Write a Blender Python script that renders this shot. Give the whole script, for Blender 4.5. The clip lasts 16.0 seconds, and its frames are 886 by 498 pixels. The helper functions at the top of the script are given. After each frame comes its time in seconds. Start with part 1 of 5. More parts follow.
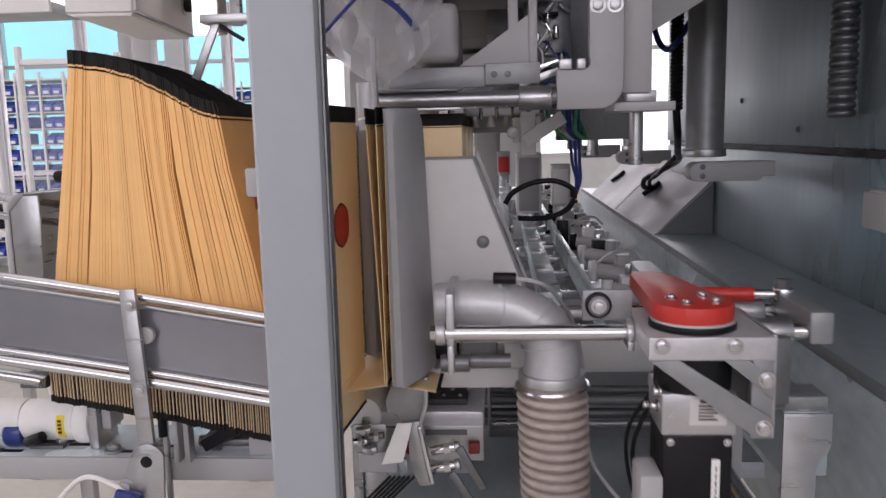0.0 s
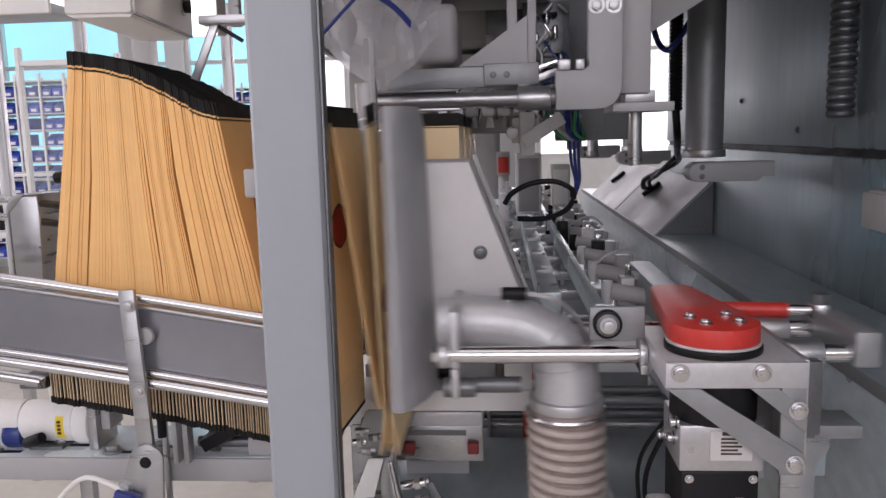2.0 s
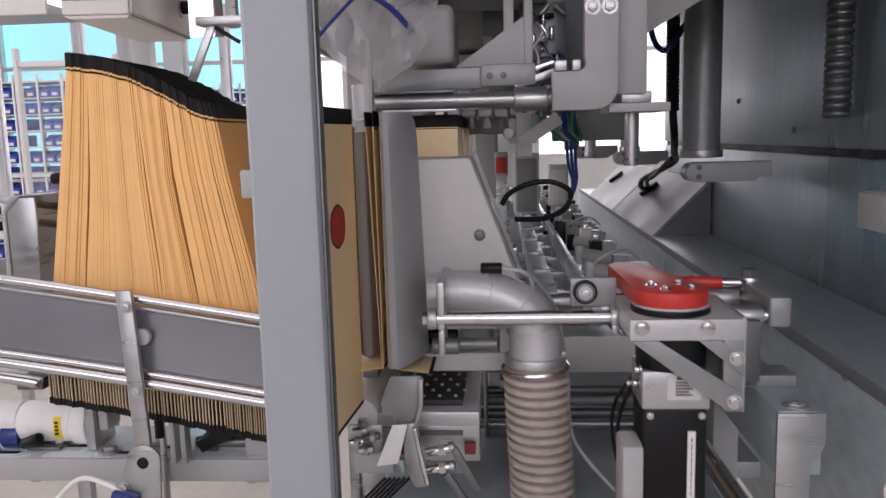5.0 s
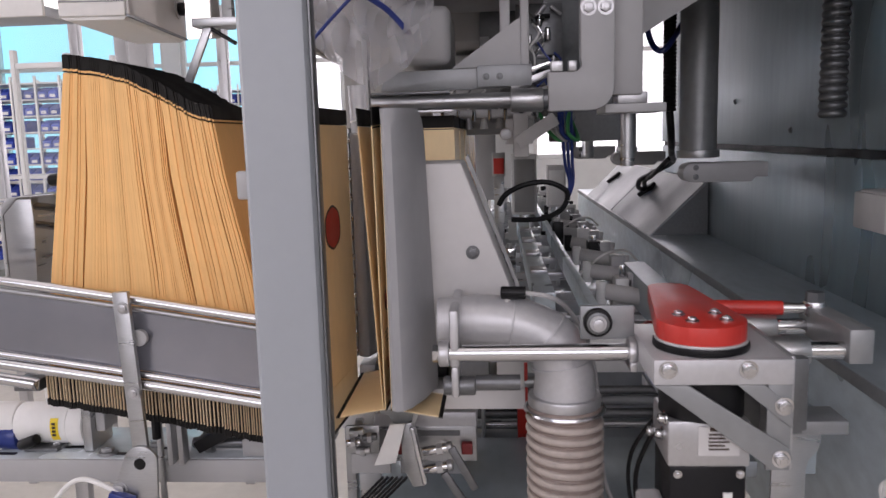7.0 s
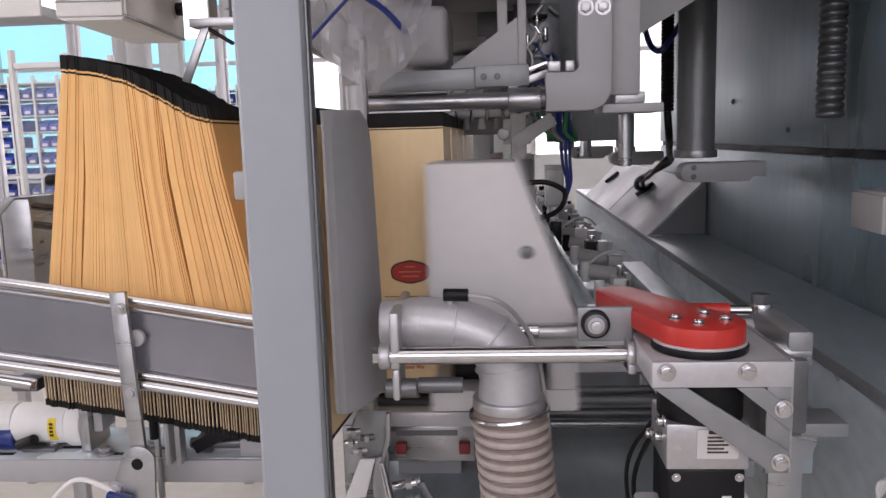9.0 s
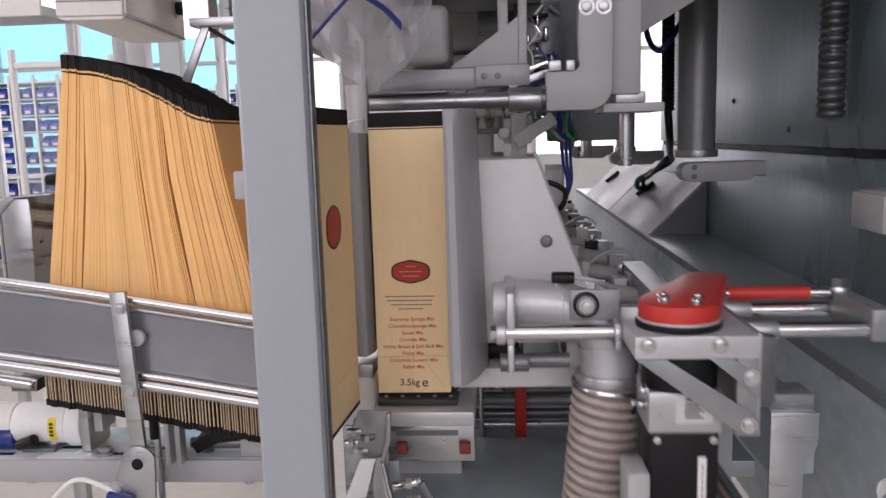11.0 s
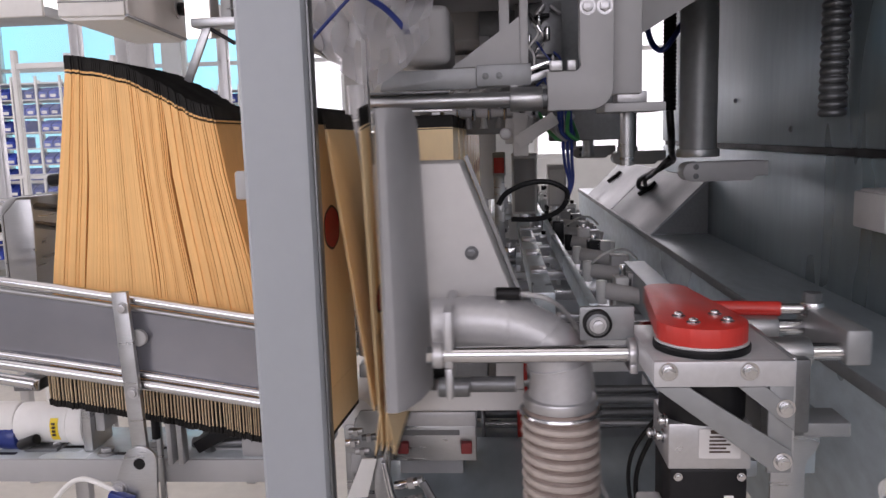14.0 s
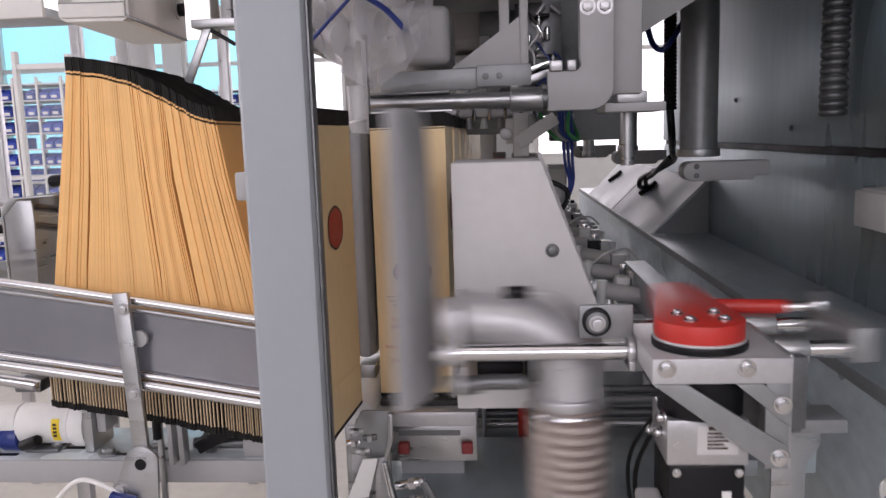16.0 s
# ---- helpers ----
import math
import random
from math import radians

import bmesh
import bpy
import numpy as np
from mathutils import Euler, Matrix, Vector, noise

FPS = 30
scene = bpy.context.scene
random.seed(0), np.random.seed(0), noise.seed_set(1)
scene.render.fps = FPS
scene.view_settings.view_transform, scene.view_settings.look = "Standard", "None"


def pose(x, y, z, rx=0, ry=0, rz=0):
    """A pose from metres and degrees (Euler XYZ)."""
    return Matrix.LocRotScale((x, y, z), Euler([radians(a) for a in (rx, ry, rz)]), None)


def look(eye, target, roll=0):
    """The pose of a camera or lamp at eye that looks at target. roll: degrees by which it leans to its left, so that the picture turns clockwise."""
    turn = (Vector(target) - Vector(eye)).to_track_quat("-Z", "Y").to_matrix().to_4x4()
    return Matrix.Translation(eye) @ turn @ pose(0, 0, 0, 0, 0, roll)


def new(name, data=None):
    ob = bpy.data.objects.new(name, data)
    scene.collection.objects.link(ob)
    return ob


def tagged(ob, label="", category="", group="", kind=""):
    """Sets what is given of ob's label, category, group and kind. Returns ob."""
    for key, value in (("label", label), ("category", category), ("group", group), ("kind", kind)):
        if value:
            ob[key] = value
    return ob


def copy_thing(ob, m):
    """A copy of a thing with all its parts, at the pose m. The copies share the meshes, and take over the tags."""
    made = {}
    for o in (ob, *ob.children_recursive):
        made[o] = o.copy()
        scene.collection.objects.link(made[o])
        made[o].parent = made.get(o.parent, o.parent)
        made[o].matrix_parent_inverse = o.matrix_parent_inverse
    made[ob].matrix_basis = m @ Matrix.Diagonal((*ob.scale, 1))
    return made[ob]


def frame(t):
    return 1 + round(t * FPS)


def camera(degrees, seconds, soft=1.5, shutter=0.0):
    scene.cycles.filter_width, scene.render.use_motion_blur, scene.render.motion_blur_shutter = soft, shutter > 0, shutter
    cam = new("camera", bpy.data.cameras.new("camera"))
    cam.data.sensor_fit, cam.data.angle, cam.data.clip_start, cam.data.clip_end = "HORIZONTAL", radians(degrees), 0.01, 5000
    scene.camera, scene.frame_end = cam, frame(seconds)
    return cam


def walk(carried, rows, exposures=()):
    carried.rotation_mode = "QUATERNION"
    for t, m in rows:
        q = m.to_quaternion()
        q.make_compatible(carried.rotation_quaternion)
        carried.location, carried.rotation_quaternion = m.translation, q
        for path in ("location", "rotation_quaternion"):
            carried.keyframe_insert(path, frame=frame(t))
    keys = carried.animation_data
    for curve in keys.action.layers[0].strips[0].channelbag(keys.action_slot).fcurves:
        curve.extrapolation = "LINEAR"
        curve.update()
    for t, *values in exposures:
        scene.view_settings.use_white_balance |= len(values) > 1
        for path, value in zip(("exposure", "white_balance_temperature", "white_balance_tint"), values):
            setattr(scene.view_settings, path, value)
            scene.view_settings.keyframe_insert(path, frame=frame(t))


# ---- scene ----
cam = camera(59.38, 16.0, soft=1.5, shutter=0.6)


def eye(x, y, z, yaw, pitch, roll):
    return pose(x, y, z, 90 - pitch, 0, yaw) @ pose(0, 0, 0, 0, 0, roll)


walk(cam, [
    (0, eye(-0.0000, -0.0000, 1.5000, 4.200, 8.400, -1.400)),
    (0.5, eye(0.0006, -0.0007, 1.4992, 4.188, 8.347, -1.454)),
    (1, eye(0.0007, -0.0004, 1.5000, 4.191, 8.367, -1.471)),
    (1.5, eye(0.0015, -0.0005, 1.5001, 4.253, 8.360, -1.480)),
    (2, eye(0.0023, -0.0005, 1.4998, 4.234, 8.350, -1.462)),
    (2.5, eye(0.0029, -0.0008, 1.4998, 4.204, 8.347, -1.440)),
    (3, eye(0.0041, -0.0018, 1.4999, 4.195, 8.317, -1.477)),
    (3.5, eye(0.0044, -0.0017, 1.5005, 4.170, 8.347, -1.522)),
    (4, eye(0.0049, -0.0025, 1.5002, 4.147, 8.341, -1.501)),
    (6.5, eye(0.0072, -0.0036, 1.5008, 4.077, 8.304, -1.604)),
    (7, eye(0.0087, -0.0050, 1.5003, 4.039, 8.276, -1.635)),
    (7.5, eye(0.0096, -0.0054, 1.5006, 4.029, 8.290, -1.649)),
    (8, eye(0.0106, -0.0054, 1.5002, 4.012, 8.268, -1.617)),
    (8.5, eye(0.0104, -0.0051, 1.5000, 3.977, 8.261, -1.609)),
    (9, eye(0.0104, -0.0058, 1.5008, 3.936, 8.296, -1.645)),
    (11.5, eye(0.0100, -0.0040, 1.5009, 3.969, 8.348, -1.658)),
    (12, eye(0.0105, -0.0043, 1.5008, 4.034, 8.381, -1.724)),
    (12.5, eye(0.0103, -0.0044, 1.5012, 4.084, 8.404, -1.821)),
    (13, eye(0.0112, -0.0047, 1.5006, 4.123, 8.358, -1.811)),
    (13.5, eye(0.0114, -0.0053, 1.5004, 4.130, 8.325, -1.796)),
    (14, eye(0.0112, -0.0050, 1.5006, 4.114, 8.317, -1.711)),
    (14.5, eye(0.0112, -0.0050, 1.5006, 4.114, 8.317, -1.711)),
    (15, eye(0.0108, -0.0052, 1.5007, 4.162, 8.324, -1.735)),
    (15.5, eye(0.0122, -0.0059, 1.5014, 4.188, 8.356, -1.772)),
    (16, eye(0.0122, -0.0054, 1.5013, 4.194, 8.327, -1.839)),
], exposures=[(0, -0.37, 6850, 27)] + [(k * 2.395 + s, e, 6850, 27) for k in range(7) for s, e in ((0.38, -0.36), (0.68, -0.28), (1.55, -0.26), (2.00, -0.34)) if k * 2.395 + s < 16] + [(16, -0.29, 6850, 27)])

# ---- light ----
world = bpy.data.worlds.new("sky")
scene.world = world
world.use_nodes = True
wn = world.node_tree
sky = wn.nodes.new("ShaderNodeTexSky")
sky.sky_type, sky.sun_disc = "NISHITA", False
sky.sun_elevation, sky.sun_rotation = radians(42), radians(-60)
wn.nodes["Background"].inputs["Strength"].default_value = 0.12
wn.links.new(sky.outputs[0], wn.nodes["Background"].inputs[0])


def window_light(name, m, sx, sy, watts, colour):
    lamp = bpy.data.lights.new(name, "AREA")
    lamp.shape, lamp.size, lamp.size_y, lamp.energy, lamp.color = "RECTANGLE", sx, sy, watts, colour
    ob = new(name, lamp)
    ob.matrix_world = m
    return ob


DAY = (0.93, 0.97, 1.0)
window_light("window_light", look((-5.9, 2.0, 2.6), (0, 1.2, 1.3)), 7.0, 2.6, 48, DAY)
window_light("window_light", look((0.5, 8.8, 2.8), (0, 1.2, 1.3)), 6.0, 2.6, 72, DAY)
window_light("window_light", look((-0.4, -3.9, 3.0), (0, 1.2, 1.3)), 6.0, 2.4, 165, DAY)
# added fill lamp under the closed ceiling, no opening above it
window_light("skylight", look((-0.8, 1.0, 4.7), (-0.8, 1.0, 0)), 3.0, 6.0, 40, (1.0, 0.98, 0.95))

# ---- materials ----


def material(name, base, rough=0.5, metal=0.0, scale=30.0, vary=0.12, bump=0.1, stretch=(1, 1, 1), spec=0.5, rand=0.0, glow=0.0):
    """Procedural surface: two scales of mottling in colour and gloss, fine relief."""
    m = bpy.data.materials.new(name)
    m.use_nodes = True
    nt = m.node_tree
    n, l = nt.nodes, nt.links
    b = n["Principled BSDF"]
    co = n.new("ShaderNodeTexCoord")
    mp = n.new("ShaderNodeMapping")
    mp.inputs["Scale"].default_value = stretch
    l.new(co.outputs["Object"], mp.inputs[0])
    fine, wide = n.new("ShaderNodeTexNoise"), n.new("ShaderNodeTexNoise")
    fine.inputs["Scale"].default_value, fine.inputs["Detail"].default_value = scale * 6, 5
    wide.inputs["Scale"].default_value, wide.inputs["Detail"].default_value = scale * 0.5, 3
    for t in (fine, wide):
        l.new(mp.outputs[0], t.inputs["Vector"])
    mix = n.new("ShaderNodeMath")
    mix.operation = "ADD"
    l.new(fine.outputs[0], mix.inputs[0])
    l.new(wide.outputs[0], mix.inputs[1])
    rng = n.new("ShaderNodeMapRange")
    rng.inputs["From Min"].default_value, rng.inputs["From Max"].default_value = 0.6, 1.4
    rng.inputs["To Min"].default_value, rng.inputs["To Max"].default_value = 1 - vary, 1 + vary
    l.new(mix.outputs[0], rng.inputs[0])
    tint = n.new("ShaderNodeVectorMath")
    tint.operation = "SCALE"
    tint.inputs[0].default_value = base
    l.new(rng.outputs[0], tint.inputs["Scale"])
    out = tint.outputs[0]
    if rand:
        info = n.new("ShaderNodeObjectInfo")
        r2 = n.new("ShaderNodeMapRange")
        r2.inputs["To Min"].default_value, r2.inputs["To Max"].default_value = 1 - rand, 1 + rand
        l.new(info.outputs["Random"], r2.inputs[0])
        t2 = n.new("ShaderNodeVectorMath")
        t2.operation = "SCALE"
        l.new(out, t2.inputs[0])
        l.new(r2.outputs[0], t2.inputs["Scale"])
        out = t2.outputs[0]
    l.new(out, b.inputs["Base Color"])
    rr = n.new("ShaderNodeMapRange")
    rr.inputs["From Min"].default_value, rr.inputs["From Max"].default_value = 0.3, 0.7
    rr.inputs["To Min"].default_value, rr.inputs["To Max"].default_value = max(rough - 0.1, 0.02), min(rough + 0.12, 1)
    l.new(wide.outputs[0], rr.inputs[0])
    l.new(rr.outputs[0], b.inputs["Roughness"])
    b.inputs["Metallic"].default_value = metal
    b.inputs["Specular IOR Level"].default_value = spec
    if bump:
        bp = n.new("ShaderNodeBump")
        bp.inputs["Strength"].default_value, bp.inputs["Distance"].default_value = bump, 0.001
        l.new(fine.outputs[0], bp.inputs["Height"])
        l.new(bp.outputs[0], b.inputs["Normal"])
    if glow:
        b.inputs["Emission Color"].default_value = (*base, 1)
        b.inputs["Emission Strength"].default_value = glow
    return m


def glass(name, tint, rough=0.05, alpha=0.2):
    m = bpy.data.materials.new(name)
    m.use_nodes = True
    b = m.node_tree.nodes["Principled BSDF"]
    b.inputs["Base Color"].default_value = (*tint, 1)
    b.inputs["Roughness"].default_value = rough
    b.inputs["Alpha"].default_value = alpha
    return m


def film(name, tint, cover):
    """Thin milky plastic: part see-through, part scattering light through, with a weak gloss."""
    m = bpy.data.materials.new(name)
    m.use_nodes = True
    n, l = m.node_tree.nodes, m.node_tree.links
    n.remove(n["Principled BSDF"])
    front, back, clear, shine = (n.new("ShaderNodeBsdf" + k) for k in ("Diffuse", "Translucent", "Transparent", "Glossy"))
    for k in (front, back, shine):
        k.inputs["Color"].default_value = (*tint, 1)
    shine.inputs["Roughness"].default_value = 0.12
    out = front.outputs[0]
    for fac, other in ((0.5, back), (1 - cover, clear), (0.09, shine)):
        mix = n.new("ShaderNodeMixShader")
        mix.inputs[0].default_value = fac
        l.new(out, mix.inputs[1])
        l.new(other.outputs[0], mix.inputs[2])
        out = mix.outputs[0]
    l.new(out, n["Material Output"].inputs["Surface"])
    return m


KRAFT = material("kraft_paper", (0.90, 0.53, 0.21), 0.58, scale=14, vary=0.07, bump=0.12, stretch=(1, 1, 0.4), spec=0.45, rand=0.05)
# same kraft, paler: the light on the opened bags is in its colour
LIT_KRAFT = material("lit_kraft_paper", (0.93, 0.70, 0.40), 0.48, scale=14, vary=0.06, bump=0.08, stretch=(1, 1, 0.4), spec=0.5, rand=0.03)
TEXT_RED = material("orange_red_print", (0.62, 0.12, 0.06), 0.6, scale=60, vary=0.1, bump=0)
PALE_PAPER = material("pale_paper", (0.70, 0.55, 0.36), 0.65, scale=20, vary=0.1, bump=0.05)
BLACK_BAND = material("black_print", (0.011, 0.010, 0.009), 0.65, scale=40, vary=0.2, spec=0.25)
PRINT = material("dark_print", (0.05, 0.03, 0.02), 0.6, scale=60, vary=0.1, bump=0)
RED_PRINT = material("red_print", (0.48, 0.045, 0.030), 0.6, scale=60, vary=0.12, bump=0)
PALE_PRINT = material("pale_print", (0.66, 0.26, 0.17), 0.6, scale=60, vary=0.1, bump=0)
GREY_PAINT = material("grey_paint", (0.40, 0.40, 0.40), 0.42, scale=8, vary=0.04, bump=0.04)
POST_PAINT = material("powder_coat", (0.335, 0.362, 0.388), 0.45, scale=10, vary=0.03, bump=0.08)
PALE_SHEET = material("pale_coated_sheet", (0.57, 0.56, 0.55), 0.5, scale=9, vary=0.05, bump=0.03)
GRIP_GREY = material("grey_rubber", (0.33, 0.335, 0.345), 0.45, scale=9, vary=0.06, bump=0.05)
STEEL = material("brushed_steel", (0.42, 0.425, 0.43), 0.34, 0.9, scale=20, vary=0.08, bump=0.1, stretch=(1, 1, 8))
STEEL_H = material("brushed_steel_sheet", (0.50, 0.53, 0.56), 0.36, 0.85, scale=6, vary=0.10, bump=0.08, stretch=(1, 0.15, 4))
BRIGHT = material("polished_steel", (0.58, 0.58, 0.59), 0.13, 1.0, scale=20, vary=0.04, bump=0.0)
BLOCK_ALU = material("bright_aluminium", (0.52, 0.52, 0.53), 0.40, 0.35, scale=26, vary=0.08, bump=0.06)
GUARD_STEEL = material("dull_stainless_sheet", (0.28, 0.29, 0.295), 0.44, 0.4, scale=9, vary=0.12, bump=0.05)
ALU = material("milled_aluminium", (0.50, 0.50, 0.51), 0.36, 0.75, scale=30, vary=0.07, bump=0.08)
CAST = material("cast_aluminium", (0.50, 0.50, 0.51), 0.42, 0.4, scale=25, vary=0.08, bump=0.2)
DARK_STEEL = material("dark_steel", (0.16, 0.165, 0.17), 0.4, 0.7, scale=20, vary=0.15, bump=0.1)
RED_PAINT = material("red_paint", (0.56, 0.035, 0.025), 0.38, scale=12, vary=0.1, bump=0.05)
BLACK_PLASTIC = material("black_plastic", (0.008, 0.008, 0.009), 0.42, scale=30, vary=0.2, bump=0.06, spec=0.22)
HOSE_RIB = material("spiral_hose_wall", (0.27, 0.215, 0.19), 0.4, scale=14, vary=0.25, bump=0.05)
HOSE_COIL = material("spiral_hose_coil", (0.42, 0.365, 0.33), 0.42, scale=14, vary=0.22, bump=0.05)
WHITE = material("white_plastic", (0.78, 0.78, 0.76), 0.45, scale=15, vary=0.04, bump=0.03)
YELLOW = material("yellow_label", (0.85, 0.62, 0.03), 0.5, scale=20, vary=0.05, bump=0)
BLUE_TUBE = material("blue_tube", (0.02, 0.04, 0.20), 0.35, scale=30, vary=0.1, bump=0)
GREEN_TUBE = material("green_tube", (0.05, 0.30, 0.10), 0.4, scale=30, vary=0.1, bump=0)
BIN_BLUE = material("blue_bin", (0.03, 0.07, 0.42), 0.45, scale=8, vary=0.15, bump=0, rand=0.3)
WALL_WHITE = material("white_wall", (0.80, 0.81, 0.80), 0.7, scale=1.5, vary=0.05, bump=0.05)
CONCRETE = material("pale_floor", (0.62, 0.59, 0.53), 0.55, scale=3, vary=0.10, bump=0.1)
# its broad mottling paints in blotchy reflections and shade on the panel
PANEL = material("smoked_panel", (0.29, 0.295, 0.33), 0.14, 0.6, scale=2.4, vary=0.17, bump=0.02)
CLEAR = film("clear_film", (0.93, 0.93, 0.96), 0.36)
PANE = glass("window_pane", (0.85, 0.93, 0.96), 0.03, 0.10)
MAT = material("black_rubber_mat", (0.035, 0.035, 0.037), 0.6, scale=30, vary=0.3, bump=0.3)
SIDE_STEEL = material("blue_grey_steel", (0.25, 0.31, 0.335), 0.33, 0.6, scale=4, vary=0.14, bump=0.02, stretch=(1, 1.6, 0.25), spec=0.4)
# brighter copy of the galvanised sheet, with window light put into the colour
LIT_LEDGE_STEEL = material("lit_galvanised_sheet", (0.60, 0.68, 0.72), 0.3, 0.35, scale=6, vary=0.2, bump=0.05, stretch=(1, 0.5, 1))
LEDGE_STEEL = material("galvanised_sheet", (0.37, 0.43, 0.46), 0.34, 0.4, scale=7, vary=0.16, bump=0.06, stretch=(1, 0.4, 1))
TABLE_TOP = material("ground_steel_table", (0.74, 0.80, 0.82), 0.2, 0.35, scale=8, vary=0.14, bump=0.05)
DULL_RED = material("dull_red_plastic", (0.22, 0.025, 0.025), 0.55, scale=20, vary=0.15)
DAYLIGHT = material("daylight_backdrop", (0.95, 0.97, 1.0), 0.9, scale=0.6, vary=0.04, bump=0, glow=1.6)

# ---- mesh helpers ----


def finish(name, bm, mat, parent=None, label="", smooth=True):
    me = bpy.data.meshes.new(name)
    bm.normal_update()
    bm.to_mesh(me)
    bm.free()
    me.materials.append(mat)
    if smooth:
        for p in me.polygons:
            p.use_smooth = True
        me.set_sharp_from_angle(angle=radians(35))
    ob = new(name, me)
    if parent is not None:
        ob.parent = parent
    if label:
        tagged(ob, label)
    return ob


def part(name, bm, mat, parent, label=""):
    return finish(name, bm, mat, parent, label)


def thing(name, label, category, m=None, group="", kind=""):
    ob = new(name)
    ob.empty_display_size = 0.05
    if m is not None:
        ob.matrix_world = m
    return tagged(ob, label, category, group, kind)


def structure(name, bm, mat, label, category):
    return tagged(finish(name, bm, mat), label, category, "", "structure")


def join(*bms):
    out = bmesh.new()
    for b in bms:
        me = bpy.data.meshes.new("tmp")
        b.to_mesh(me)
        out.from_mesh(me)
        b.free()
        bpy.data.meshes.remove(me)
    return out


def box(x0, x1, y0, y1, z0, z1, bev=0.0015, seg=2):
    bm = bmesh.new()
    bmesh.ops.create_cube(bm, size=1)
    bmesh.ops.scale(bm, vec=(x1 - x0, y1 - y0, z1 - z0), verts=bm.verts)
    bmesh.ops.translate(bm, vec=((x0 + x1) / 2, (y0 + y1) / 2, (z0 + z1) / 2), verts=bm.verts)
    if bev:
        bmesh.ops.bevel(bm, geom=bm.edges[:], offset=bev, segments=seg, profile=0.5, affect="EDGES")
    return bm


def moved(bm, m):
    bmesh.ops.transform(bm, matrix=m, verts=bm.verts)
    return bm


def rod(a, b, r, seg=20, r2=None, bev=0.0):
    """A round bar from a to b."""
    a, b = Vector(a), Vector(b)
    bm = bmesh.new()
    bmesh.ops.create_cone(bm, cap_ends=True, segments=seg, radius1=r, radius2=r if r2 is None else r2, depth=(b - a).length)
    if bev:
        rim = [e for e in bm.edges if abs(e.verts[0].co.z - e.verts[1].co.z) < 1e-6]
        bmesh.ops.bevel(bm, geom=rim, offset=bev, segments=2, profile=0.5, affect="EDGES")
    q = (b - a).to_track_quat("Z", "Y").to_matrix().to_4x4()
    return moved(bm, Matrix.Translation((a + b) / 2) @ q)


def tube(points, r, seg=10, r2=None, rib=0.0, pitch=0.01, power=1.5):
    """A round hose along smooth points; rib: ribs of that height."""
    pts = [Vector(p) for p in points]
    fine = []
    for i in range(len(pts) - 1):
        steps = (8 if len(pts) < 60 else 2) if not rib else math.ceil((pts[i + 1] - pts[i]).length / pitch * 10)
        p0, p1, p2, p3 = pts[max(i - 1, 0)], pts[i], pts[i + 1], pts[min(i + 2, len(pts) - 1)]
        for k in range(steps):
            t = k / steps
            fine.append(0.5 * (2 * p1 + (p2 - p0) * t + (2 * p0 - 5 * p1 + 4 * p2 - p3) * t * t + (3 * p1 - p0 - 3 * p2 + p3) * t ** 3))
    fine.append(pts[-1])
    bm = bmesh.new()
    rings, side, dist = [], None, 0.0
    for i, p in enumerate(fine):
        d = (fine[min(i + 1, len(fine) - 1)] - fine[max(i - 1, 0)]).normalized()
        if side is None:
            side = d.orthogonal().normalized()
        side = (side - d * side.dot(d)).normalized()
        up = d.cross(side)
        if i:
            dist += (p - fine[i - 1]).length
        rr = r + ((r2 or r) - r) * i / len(fine) + (rib * abs(math.sin(math.pi * dist / pitch)) ** power if rib else 0)
        rings.append([bm.verts.new(p + (side * math.cos(2 * math.pi * k / seg) + up * math.sin(2 * math.pi * k / seg)) * rr) for k in range(seg)])
    for a, b in zip(rings, rings[1:]):
        for k in range(seg):
            bm.faces.new((a[k], a[(k + 1) % seg], b[(k + 1) % seg], b[k]))
    bm.faces.new(rings[0][::-1])
    bm.faces.new(rings[-1])
    return bm


def prism(outline, axis, lo, hi, bev=0.0):
    """An outline in the plane across axis ('x': y,z; 'y': x,z; 'z': x,y), pushed from lo to hi."""
    def at(u, v, w):
        return {"x": (w, u, v), "y": (u, w, v), "z": (u, v, w)}[axis]
    bm = bmesh.new()
    a = [bm.verts.new(at(u, v, lo)) for u, v in outline]
    b = [bm.verts.new(at(u, v, hi)) for u, v in outline]
    bm.faces.new(a)
    bm.faces.new(b[::-1])
    for i in range(len(a)):
        j = (i + 1) % len(a)
        bm.faces.new((a[i], b[i], b[j], a[j]))
    bmesh.ops.recalc_face_normals(bm, faces=bm.faces)
    if bev:
        bmesh.ops.bevel(bm, geom=bm.edges[:], offset=bev, segments=2, profile=0.5, affect="EDGES")
    return bm


def arc(cx, cy, r, a0, a1, n=8):
    return [(cx + r * math.cos(radians(a0 + (a1 - a0) * i / n)), cy + r * math.sin(radians(a0 + (a1 - a0) * i / n))) for i in range(n + 1)]


def bolt(c, way, r=0.007, h=0.006):
    """A hex-socket screw head with a washer, pointing along way."""
    c, way = Vector(c), Vector(way).normalized()
    return join(rod(c, c + way * 0.0015, r * 1.45, 20), rod(c + way * 0.0015, c + way * (0.0015 + h), r, 6 if r > 0.0075 else 18, bev=0.0008),
                rod(c + way * (0.0015 + h * 0.9), c + way * (0.0025 + h), r * 0.5, 6))


# ---- hall ----


